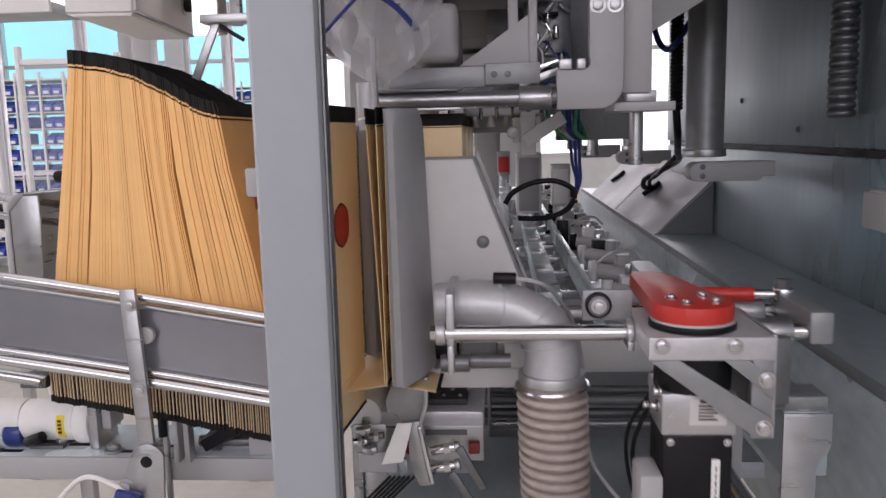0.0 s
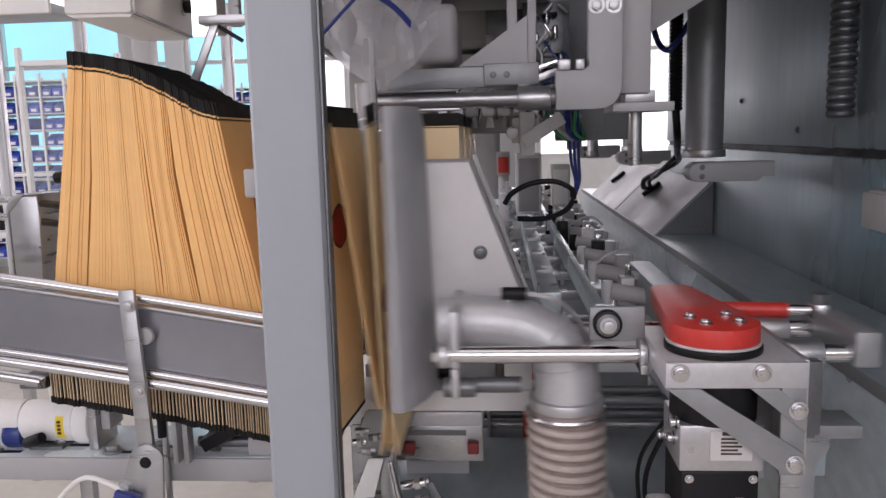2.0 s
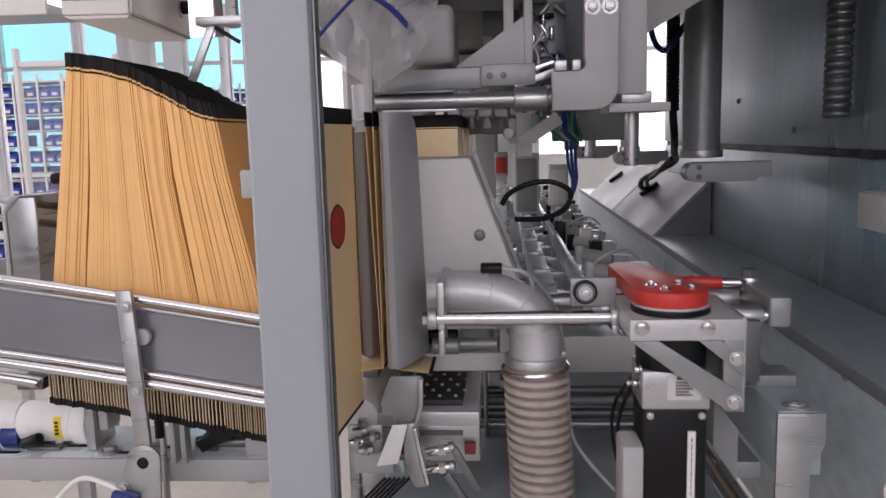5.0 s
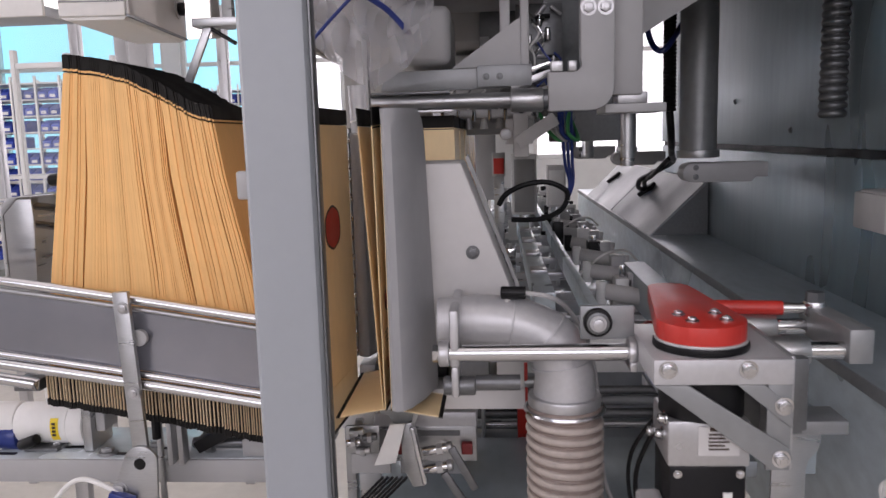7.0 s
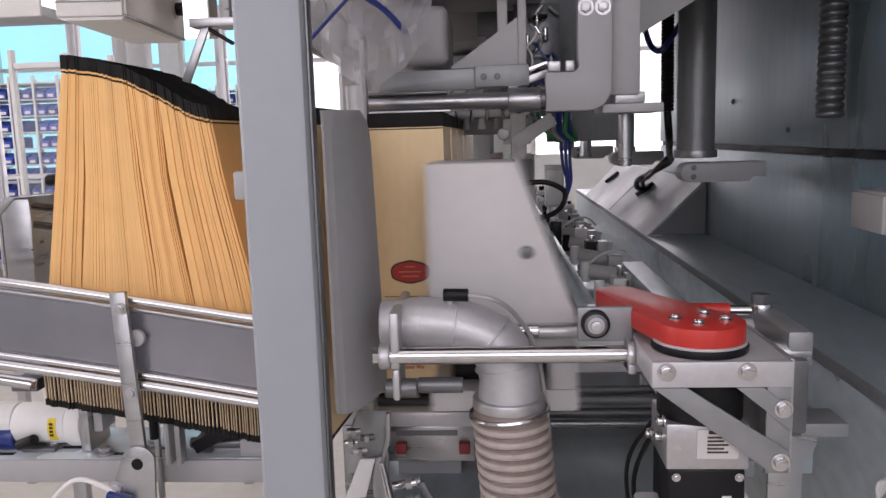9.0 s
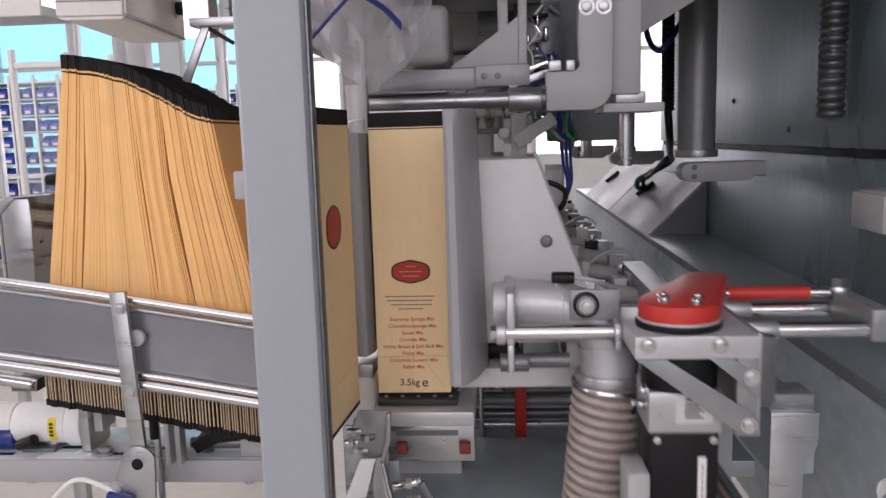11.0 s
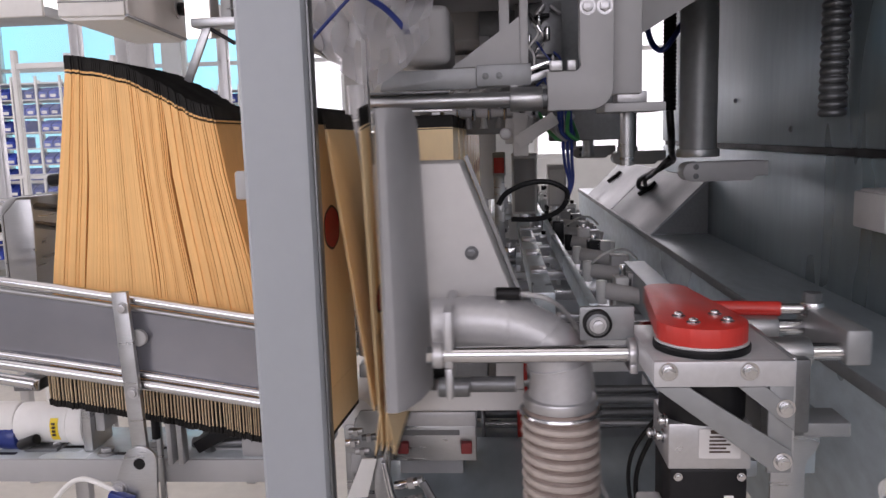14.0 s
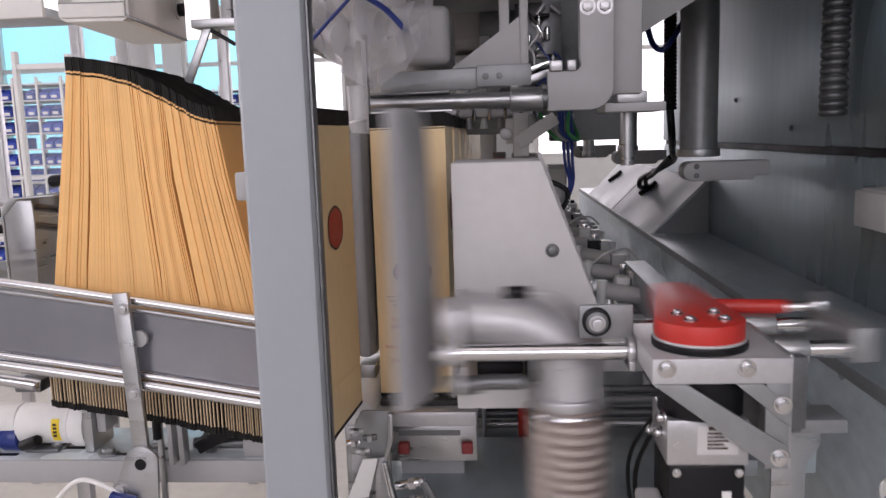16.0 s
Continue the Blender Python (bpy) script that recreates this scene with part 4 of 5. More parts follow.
part("hanger", box(-0.192, -0.184, 1.20, 1.22, 1.505, 2.2498, 0.001), GREY_PAINT, holder)
part("foot", box(-0.21, -0.185, 1.16, 1.24, 1.128, 1.1495, 0.002), STEEL, holder)
# metal chute coloured white, with the glare on it put into the colour
part("chute", rod((-0.199, 1.06, 1.102), (-0.199, 1.33, 1.102), 0.027, 28, bev=0.003), WHITE, holder, "pale rounded chute")
part("chute_stand", box(-0.21, -0.188, 1.28, 1.31, 0.0, 1.08, 0.002), STEEL, holder)

bed = thing("bag_platform", "stainless platform with a black studded rubber mat", "platform")
part("frame", box(-0.180, -0.025, 1.062, 1.36, 1.085, 1.108, 0.004), BLOCK_ALU, bed)
part("mat", box(-0.168, -0.05, 1.085, 1.34, 1.1085, 1.118, 0.002), MAT, bed, "black studded rubber mat")
for i in range(9):
    for j in range(5):
        part("stud", rod((-0.157 + 0.024 * j + 0.012 * (i % 2), 1.10 + 0.026 * i, 1.1182), (-0.157 + 0.024 * j + 0.012 * (i % 2), 1.10 + 0.026 * i, 1.121), 0.0035, 8, 0.002), GUARD_STEEL, bed)
part("apron", box(-0.170, -0.026, 1.07, 1.085, 1.03, 1.0845, 0.002), STEEL, bed)
part("slot", box(-0.14, -0.05, 1.0685, 1.0698, 1.070, 1.078, 0), DARK_STEEL, bed)
for x in (-0.132, -0.040):
    part("red_stop", box(x - 0.008, x + 0.008, 1.058, 1.0698, 1.045, 1.062, 0.002), DULL_RED, bed, "red stop block")
part("stand", box(-0.15, -0.05, 1.15, 1.25, 0.0, 1.0845, 0.003), GREY_PAINT, bed)

base = thing("machine_base", "stainless machine base trough under the conveyor", "machine base", kind="structure")
part("trough", box(-0.23, 0.45, 1.30, 5.0, 0.90, 0.93, 0.003), STEEL_H, base)
part("front_plate", box(-0.22, 0.32, 1.02, 1.04, 0.60, 0.975, 0.003), STEEL, base)
part("shelf", box(-0.22, 0.32, 1.0402, 1.2998, 0.955, 0.975, 0.003), LEDGE_STEEL, base)
# added white sheet in place of the brightly lit background behind the platform
part("back_panel", box(-0.03, 0.33, 1.500, 1.506, 1.028, 1.10, 0.001), WHITE, base, "white sheet standing in for the bright background")
for z, r, mt in ((1.012, 0.0085, DARK_STEEL), (0.992, 0.0095, GUARD_STEEL), (0.966, 0.010, DARK_STEEL), (0.944, 0.008, STEEL)):
    part("cross_bar", rod((-0.06, 1.44, z), (0.33, 1.44, z), r, 18), mt, base)
part("cross_rail", box(-0.02, 0.33, 1.46, 1.475, 1.000, 1.006, 0.001), STEEL, base)
part("side_plate", box(-0.0245, -0.020, 1.30, 1.52, 0.931, 1.10, 0.001), STEEL, base)
part("red_lever", moved(box(-0.010, 0.010, -0.004, 0.004, -0.13, 0.02, 0.002), pose(0.05, 1.38, 1.065)), RED_PAINT, base, "red lever")
part("pivot", rod((0.012, 1.385, 1.046), (0.088, 1.385, 1.046), 0.011, 16, bev=0.002), STEEL, base)
part("pivot_lug", box(0.018, 0.034, 1.372, 1.398, 1.028, 1.085, 0.004), DARK_STEEL, base)
part("pivot_nut", rod((0.0035, 1.385, 1.046), (0.0118, 1.385, 1.046), 0.015, 6), STEEL, base)
part("lever_tip", rod((0.05, 1.372, 0.934), (0.05, 1.388, 0.934), 0.010, 18, bev=0.001), ALU, base)
part("side_skirt", box(-0.235, -0.2305, 1.02, 5.0, 0.3, 0.93, 0.002), GREY_PAINT, base)

# conveyor rails running into the distance
conv = thing("bag_conveyor", "long stainless bag conveyor with guide rails", "conveyor")
for x, z, w in ((-0.02, 1.15, 0.03), (0.085, 1.165, 0.045), (0.20, 1.14, 0.02)):
    # rails share the brightened galvanised colour of the ledge lip
    part("guide_rail", box(x, x + w, 1.62, 5.4, z - 0.05, z, 0.002), LIT_LEDGE_STEEL, conv)
for i in range(12):
    y = 1.75 + 0.28 * i
    part("cross_member", box(-0.02, 0.42, y, y + 0.03, 1.06, 1.085, 0.002), STEEL, conv)
    part("cylinder", rod((0.26, y + 0.05, 1.13), (0.40, y + 0.02, 1.11), 0.02, 14, bev=0.002), PALE_SHEET, conv)
    part("elbow_fitting", rod((0.25, y + 0.05, 1.10), (0.25, y + 0.05, 1.155), 0.013, 12, bev=0.002), BLACK_PLASTIC if i % 4 == 3 else WHITE, conv)
    part("rail_clamp", box(0.088, 0.128, y + 0.1, y + 0.16, 1.1652, 1.174, 0.002), ALU, conv)
    part("bracket", box(0.32, 0.36, y + 0.1, y + 0.14, 1.0, 1.16, 0.002), GREY_PAINT, conv)
    if i % 3 == 1:
        part("air_line", tube([(0.26, y + 0.04, 1.15), (0.29 + 0.004 * i, y + 0.0, 1.185), (0.36, y + 0.10, 1.175), (0.40, y + 0.16, 1.14)], 0.0035, 8), WHITE, conv)
    else:
        part("valve", box(0.29, 0.33, y + 0.10, y + 0.15, 1.06, 1.150 + 0.006 * (i % 4), 0.003), (WHITE, PALE_SHEET, BLACK_PLASTIC)[i % 3], conv)
        part("flow_screw", rod((0.31, y + 0.125, 1.15), (0.31, y + 0.125, 1.178), 0.008, 10, bev=0.001), BRIGHT, conv)
for x in (0.0, 0.35):
    for y in (1.7, 3.5, 5.3):
        part("leg", box(x - 0.02, x + 0.02, y - 0.02, y + 0.02, 0, 1.06, 0.002), GREY_PAINT, conv)

rail = thing("slide_rail", "stainless box rail with a bolted end cap", "rail")
part("beam", box(0.332, 0.386, 0.906, 2.0, 1.085, 1.166, 0.003), LEDGE_STEEL, rail)
part("end_cap", prism([(0.331, 1.165), (0.387, 1.165), (0.387, 1.128), (0.384, 1.118), (0.374, 1.106), (0.371, 1.095), (0.371, 0.85), (0.331, 0.85)], "y", 0.9, 0.9055, 0.001), STEEL, rail, "brushed steel end cap")
part("bolt", bolt((0.360, 0.925, 1.166), (0, 0, 1), 0.011, 0.003), ALU, rail)
part("guide_shaft", rod((0.318, 0.80, 1.01), (0.30, 1.9, 1.03), 0.014, 16), BRIGHT, rail)
part("support", box(0.34, 0.38, 1.2, 1.26, 0.0, 1.0845, 0.003), GREY_PAINT, rail)
part("support", box(0.34, 0.38, 1.85, 1.91, 0.0, 1.0845, 0.003), GREY_PAINT, rail)

# ---- moving carriage ----
carriage = thing("gripper_carriage", "milled aluminium carriage with servo drive", "carriage")
part("block", box(0.157, 0.288, 0.962, 1.10, 1.256, 1.281, 0.0015), BLOCK_ALU, carriage)
part("bearing_block", box(0.195, 0.335, 1.045, 1.095, 1.17, 1.2558, 0.002), DARK_STEEL, carriage)
part("top_bar", box(0.157, 0.289, 0.953, 0.9618, 1.256, 1.281, 0.001), BLOCK_ALU, carriage)
part("diagonal_brace", prism([(0.158, 1.2558), (0.190, 1.2558), (0.287, 1.192), (0.2895, 1.182), (0.284, 1.172), (0.270, 1.171)], "y", 0.952, 0.9565, 0.0008), GUARD_STEEL, carriage)
part("upright_brace", box(0.266, 0.289, 0.9568, 0.9615, 1.168, 1.2556, 0.001), GUARD_STEEL, carriage)
part("short_brace", prism([(0.236, 1.2558), (0.262, 1.2558), (0.289, 1.232), (0.289, 1.212)], "y", 0.9525, 0.9566, 0.0008), GUARD_STEEL, carriage)
part("side_plate", box(0.2892, 0.294, 0.965, 1.10, 1.165, 1.2805, 0.001), ALU, carriage)
for x, z, y in ((0.1705, 1.2715, 0.953), (0.246, 1.2715, 0.953), (0.280, 1.235, 0.9525), (0.2785, 1.182, 0.952)):
    part("bolt", bolt((x, y, z), (0, -1, 0), 0.0062, 0.004), BRIGHT, carriage)
part("flange", rod((0.214, 1.0, 1.215), (0.214, 1.0, 1.2555), 0.042, 32), BLACK_PLASTIC, carriage, "black gearbox flange")
part("gearbox", box(0.174, 0.254, 0.965, 1.04, 1.168, 1.2148, 0.002), ALU, carriage)
part("rating_plate", box(0.203, 0.243, 0.9635, 0.9648, 1.180, 1.210, 0), PALE_SHEET, carriage, "pale rating plate")
for i in range(5):
    part("print_bar", box(0.213, 0.233 - 0.004 * (i % 2), 0.9628, 0.9634, 1.186 + 0.0038 * i, 1.1878 + 0.0038 * i, 0), PRINT, carriage)
part("code_block", box(0.214, 0.229, 0.9628, 0.9634, 1.2055, 1.2092, 0), PRINT, carriage)
for i in range(9):
    part("print_bar", box(0.2331, 0.2343, 0.9648, 0.9654, 1.058 + 0.0085 * i, 1.0642 + 0.0085 * i, 0), PRINT, carriage)
part("servo_motor", box(0.176, 0.252, 0.967, 1.04, 0.98, 1.1678, 0.004), BLACK_PLASTIC, carriage, "black servo motor")
part("sticker", box(0.229, 0.238, 0.9655, 0.9668, 1.05, 1.14, 0), WHITE, carriage, "white sticker")
part("sticker", box(0.196, 0.222, 0.9655, 0.9668, 0.992, 1.012, 0), WHITE, carriage, "white sticker")
part("plug_box", box(0.150, 0.1755, 0.955, 1.01, 0.99, 1.125, 0.004), GREY_PAINT, carriage, "grey connector box")
part("saddle", box(0.2945, 0.386, 1.05, 1.10, 1.1665, 1.1822, 0.002), GUARD_STEEL, carriage)
part("rear_body", box(0.2945, 0.330, 1.02, 1.095, 1.1825, 1.262, 0.003), DARK_STEEL, carriage)
part("rear_bush", rod((0.2945, 1.05, 1.262), (0.338, 1.05, 1.262), 0.016, 22, bev=0.002), STEEL, carriage)
part("rear_bush", rod((0.2945, 1.155, 1.262), (0.34, 1.155, 1.262), 0.016, 22, bev=0.002), STEEL, carriage)
part("bush_flange", box(0.148, 0.156, 1.03, 1.07, 1.245, 1.255, 0.001), ALU, carriage)
for i, (y, z) in enumerate(((0.975, 1.225), (0.985, 1.205), (1.03, 1.19))):
    part("side_screw", bolt((0.1738, y, z - 0.01), (-1, 0, 0), 0.005, 0.006), BRIGHT, carriage)
part("motor_cap_screw", bolt((0.184, 0.9665, 1.160), (0, -1, 0), 0.003, 0.002), BRIGHT, carriage)
part("motor_cap_screw", bolt((0.245, 0.9665, 1.160), (0, -1, 0), 0.003, 0.002), BRIGHT, carriage)
part("power_cable", tube([(0.180, 1.06, 1.17), (0.166, 1.08, 1.12), (0.164, 1.08, 1.08), (0.172, 1.05, 1.03)], 0.0028, 10), BLACK_PLASTIC, carriage)
part("power_cable", tube([(0.182, 1.07, 1.18), (0.160, 1.09, 1.13), (0.158, 1.09, 1.08), (0.170, 1.06, 1.02)], 0.0025, 10), BLACK_PLASTIC, carriage)
part("linear_bush", rod((0.148, 1.05, 1.262), (0.1568, 1.05, 1.262), 0.017, 20, bev=0.002), ALU, carriage)
part("roller_plate", box(0.098, 0.157, 1.058, 1.0655, 1.274, 1.312, 0.002), GUARD_STEEL, carriage)
part("roller", rod((0.116, 1.0578, 1.295), (0.116, 1.046, 1.295), 0.0155, 24, bev=0.002), BLACK_PLASTIC, carriage)
part("roller_face", rod((0.116, 1.0459, 1.295), (0.116, 1.0445, 1.295), 0.0122, 28, bev=0.0006), DARK_STEEL, carriage)
part("roller_bolt", bolt((0.116, 1.0444, 1.295), (0, -1, 0), 0.0062, 0.006), ALU, carriage)
part("pulley", rod((0.214, 1.005, 1.2812), (0.214, 1.005, 1.2885), 0.0475, 40, bev=0.001), BLACK_PLASTIC, carriage, "black drive disc")
part("disc_rim", rod((0.214, 1.005, 1.2886), (0.214, 1.005, 1.2915), 0.0462, 40, bev=0.0008), BLOCK_ALU, carriage)
part("rear_guide", rod((0.06, 1.15, 1.262), (0.16, 1.15, 1.262), 0.009, 14), STEEL, carriage)
lever = part("crank_lever", prism([(0.0445 * math.cos(radians(a)), 0.0445 * math.sin(radians(a))) for a in range(170, 371, 12)] + [(0.026 * math.cos(radians(a)), 0.165 + 0.026 * math.sin(radians(a))) for a in range(8, 173, 15)], "z", 0, 0.021, 0.0012), RED_PAINT, carriage, "red painted crank lever")
for x, y in ((-0.02, 0.012), (0.018, 0.018), (-0.012, -0.016), (0.022, -0.012)):
    part("lever_bolt", bolt((x, y, 0.021), (0, 0, 1), 0.0048, 0.003), BRIGHT, lever)
link = part("link_rod", rod((0.028, 0, 0), (0.130, 0, 0), 0.0088, 20), RED_PAINT, carriage, "red link rod")
part("rod_end", rod((0.13, 0, 0), (0.155, 0, 0), 0.0065, 14), BRIGHT, link)
part("rod_end", rod((0.005, 0, 0), (0.028, 0, 0), 0.0065, 14), BRIGHT, link)
part("eye", rod((0.166, 0, -0.009), (0.166, 0, 0.009), 0.013, 20, bev=0.002), BRIGHT, link)
part("eye_cap", rod((0.166, 0, 0.009), (0.166, 0, 0.02), 0.011, 6), DARK_STEEL, link)

box_grip = thing("box_gripper", "pale coated sheet-metal gripper box with a sloping side", "gripper")
part("shell", prism([(-0.046, 1.214), (0.139, 1.214), (0.138, 1.275), (0.066, 1.467), (-0.046, 1.467)], "y", 1.18, 1.305, 0.003), PALE_SHEET, box_grip)
part("foot_bar", box(-0.046, 0.141, 1.18, 1.30, 1.150, 1.178, 0.002), PALE_SHEET, box_grip)
part("side_cheek", box(0.105, 0.140, 1.181, 1.30, 1.1782, 1.2138, 0.001), PALE_SHEET, box_grip)
part("suction_cup", rod((-0.02, 1.22, 1.196), (0.04, 1.22, 1.196), 0.015, 16, bev=0.002), BLACK_PLASTIC, box_grip)
part("inner_block", box(0.045, 0.095, 1.20, 1.28, 1.1785, 1.2135, 0.002), DARK_STEEL, box_grip)
part("bolt", bolt((0.078, 1.18, 1.355), (0, -1, 0), 0.006, 0.005), DARK_STEEL, box_grip)
part("back_lip", prism([(0.067, 1.470), (0.1385, 1.279), (0.1425, 1.281), (0.071, 1.474)], "y", 1.285, 1.309), GREY_PAINT, box_grip)

slide = thing("suction_gripper", "grey suction gripper plate on twin polished rods", "gripper")
bm = bmesh.new()
NZ = 28
prof = [(0.0, 0.012), (0.001, 0.004), (0.005, 0.0), (0.012, 0.001), (0.018, 0.008), (0.030, 0.045), (0.037, 0.085), (0.039, 0.100), (0.0, 0.102)]
rings = []
for i in range(NZ + 1):
    v = i / NZ
    z = 1.186 + 0.346 * v
    grow = 1.0 + 0.25 * (1 - v)
    trim = 0.0
    if v > 0.88:
        trim = 0.6 * (1 - math.sqrt(max(0, 1 - ((v - 0.88) / 0.12) ** 2)))
    rings.append([bm.verts.new((-0.052 + (px_ * grow if k < 8 else px_), 1.075 + py_ * (1 - trim), z)) for k, (px_, py_) in enumerate(prof)])
for a, b in zip(rings, rings[1:]):
    for k in range(len(prof)):
        j = (k + 1) % len(prof)
        bm.faces.new((a[k], a[j], b[j], b[k]))
bm.faces.new(rings[0][::-1])
bm.faces.new(rings[-1])
part("suction_plate", bm, GRIP_GREY, slide, "grey curved suction plate")
part("rod", rod((0.010, 1.05, 1.262), (0.45, 1.05, 1.262), 0.0095, 24), BRIGHT, slide)
part("rod", rod((0.010, 1.155, 1.262), (0.45, 1.155, 1.262), 0.0095, 24), BRIGHT, slide)
part("rod_nut", rod((0.008, 1.05, 1.262), (0.020, 1.05, 1.262), 0.0145, 20, bev=0.002), ALU, slide)
part("rod_nut", rod((0.0015, 1.05, 1.262), (0.008, 1.05, 1.262), 0.010, 6), BRIGHT, slide)
part("yoke", box(0.0205, 0.031, 1.042, 1.165, 1.248, 1.312, 0.003), ALU, slide)
part("lower_yoke", box(0.0215, 0.030, 1.044, 1.10, 1.212, 1.2478, 0.003), ALU, slide)
part("lower_knuckle", rod((0.012, 1.06, 1.222), (0.048, 1.06, 1.222), 0.011, 18, bev=0.002), DARK_STEEL, slide)
part("lower_tube", rod((0.048, 1.07, 1.222), (0.098, 1.07, 1.222), 0.009, 16), DARK_STEEL, slide)
part("cross_bar", box(0.441, 0.467, 1.035, 1.175, 1.250, 1.288, 0.003), GUARD_STEEL, slide)
part("inlet", rod((0.004, 1.10, 1.287), (0.035, 1.10, 1.287), 0.0275, 28, bev=0.003), CAST, slide)
part("elbow", tube([(0.034, 1.10, 1.287), (0.06, 1.10, 1.287), (0.10, 1.10, 1.280), (0.138, 1.10, 1.258), (0.150, 1.10, 1.225), (0.150, 1.10, 1.198)], 0.0285, 28, r2=0.0365), CAST, slide, "cast aluminium elbow")
part("elbow_collar", rod((0.150, 1.10, 1.186), (0.150, 1.10, 1.199), 0.0425, 30, bev=0.002), ALU, slide)
part("seam_ring", rod((0.046, 1.10, 1.2872), (0.050, 1.10, 1.2868), 0.0310, 28), CAST, slide)
part("seam_ring", rod((0.088, 1.10, 1.2822), (0.0905, 1.10, 1.2818), 0.0328, 28, bev=0.0006), CAST, slide)
part("seam_ring", rod((0.1255, 1.10, 1.2685), (0.1272, 1.10, 1.2668), 0.0350, 28, bev=0.0006), CAST, slide)
part("seam_ring", rod((0.1468, 1.10, 1.2372), (0.1472, 1.10, 1.2348), 0.0364, 28, bev=0.0006), CAST, slide)
hose = part("suction_hose", tube([(0, 0, 0), (0, 0, -0.1), (0, 0.0, -0.3)], 0.0385, 28, rib=0.0045, pitch=0.0133, power=1.0), HOSE_RIB, slide, "brown spiral suction hose with a paler coil")
part("coil", tube([(0.0418 * math.cos(k * math.pi / 6), 0.0418 * math.sin(k * math.pi / 6), -0.010 - 0.0133 * k / 12) for k in range(12 * 21)], 0.0042, 8), HOSE_COIL, hose, "beige stiffening coil")
part("hose_clip", tube([(0.0455 * math.cos(a * 0.35), 0.0455 * math.sin(a * 0.35), -0.006) for a in range(19)], 0.0025, 6), BRIGHT, hose)
part("air_line", tube([(0.105, 1.085, 1.322), (0.135, 1.085, 1.316), (0.160, 1.12, 1.290), (0.185, 1.145, 1.24), (0.198, 1.145, 1.15), (0.206, 1.14, 1.06), (0.26, 1.10, 1.0)], 0.0028, 8), GREY_PAINT, slide)
part("air_fitting", rod((0.078, 1.088, 1.322), (0.106, 1.085, 1.322), 0.0075, 12, bev=0.001), BLACK_PLASTIC, slide, "black air fitting")
part("fitting_post", rod((0.085, 1.09, 1.30), (0.085, 1.09, 1.318), 0.005, 10), ALU, slide)

folder = thing("bag_folder", "white bag-bottom folder on a jointed steel linkage", "folder")
part("blade", prism([(-0.158, 1.142), (-0.145, 1.176), (-0.141, 1.179), (-0.102, 1.179), (-0.098, 1.175), (-0.101, 1.143), (-0.112, 1.112), (-0.136, 1.108), (-0.145, 1.124), (-0.156, 1.124)], "y", 1.010, 1.016, 0.0012), GUARD_STEEL, folder, "brown-grey sheet blade")
part("blade_rib", prism([(-0.104, 1.178), (-0.098, 1.178), (-0.099, 1.140), (-0.108, 1.110), (-0.113, 1.112), (-0.105, 1.142)], "y", 1.000, 1.0098, 0.001), STEEL, folder)
part("card", prism([(-0.141, 1.115), (-0.120, 1.116), (-0.135, 1.060), (-0.165, 1.056)], "y", 0.996, 0.9995, 0.0008), WHITE, folder, "white finger plate")
part("lever", prism([(-0.128, 1.113), (-0.108, 1.116), (-0.101, 1.072), (-0.092, 1.030), (-0.097, 1.024), (-0.113, 1.022), (-0.126, 1.050)], "y", 1.002, 1.0094, 0.002), STEEL, folder)
part("lever_rib", prism([(-0.114, 1.112), (-0.108, 1.112), (-0.100, 1.070), (-0.092, 1.032), (-0.099, 1.032), (-0.107, 1.070)], "y", 0.990, 1.0018, 0.001), BRIGHT, folder)
for z in (1.080, 1.054):
    part("pin", rod((-0.097, 0.995, z - 0.003), (-0.059, 0.995, z + 0.004), 0.0062, 16, bev=0.001), BRIGHT, folder)
    part("pin_nut", rod((-0.078, 0.995, z), (-0.070, 0.995, z + 0.0015), 0.0085, 6), ALU, folder)
    part("pin_collar", rod((-0.064, 0.995, z + 0.003), (-0.057, 0.995, z + 0.0045), 0.0078, 16, bev=0.001), STEEL, folder)
for x0, z0, x1, z1 in ((-0.058, 1.086, -0.026, 1.026), (-0.069, 1.050, -0.042, 1.008)):
    a = math.degrees(math.atan2(x1 - x0, z1 - z0))
    part("tie", moved(box(-0.0055, 0.0055, -0.003, 0.003, 0.0, math.hypot(x1 - x0, z1 - z0), 0.002), pose(x0, 0.988, z0, 0, a, 0)), DARK_STEEL, folder)
for i in range(6):
    part("comb_tooth", moved(box(-0.0016, 0.0016, -0.002, 0.002, -0.024, 0.024, 0), pose(-0.168 + 0.0065 * i, 0.985, 1.028, 0, 45, 0)), BLACK_PLASTIC, folder)

linkage = thing("folding_drive", "stainless folding drive with slanted side plate", "drive")
part("front_block", box(-0.201, -0.146, 1.019, 1.03, 1.034, 1.064, 0.002), GREY_PAINT, linkage)
part("block_stand", box(-0.19, -0.16, 1.0205, 1.03, 0.9552, 1.0335, 0.001), STEEL, linkage)
part("base_block", box(-0.20, 0.02, 1.0085, 1.0195, 0.60, 0.955, 0.002), STEEL, linkage)
for i, (x, z) in enumerate(((-0.195, 1.082), (-0.182, 1.070), (-0.172, 1.090), (-0.190, 1.098))):
    part("joint", rod((x - 0.010, 1.012, z), (x + 0.010, 1.012, z + 0.002), 0.0052, 14, bev=0.001), (BRIGHT, ALU, DARK_STEEL, STEEL)[i], linkage)
    part("joint_nut", rod((x - 0.003, 1.012, z), (x + 0.003, 1.012, z + 0.0005), 0.0075, 6), (ALU, STEEL)[i % 2], linkage)
part("joint_plate", box(-0.206, -0.160, 1.0185, 1.022, 1.0645, 1.105, 0.001), STEEL, linkage)
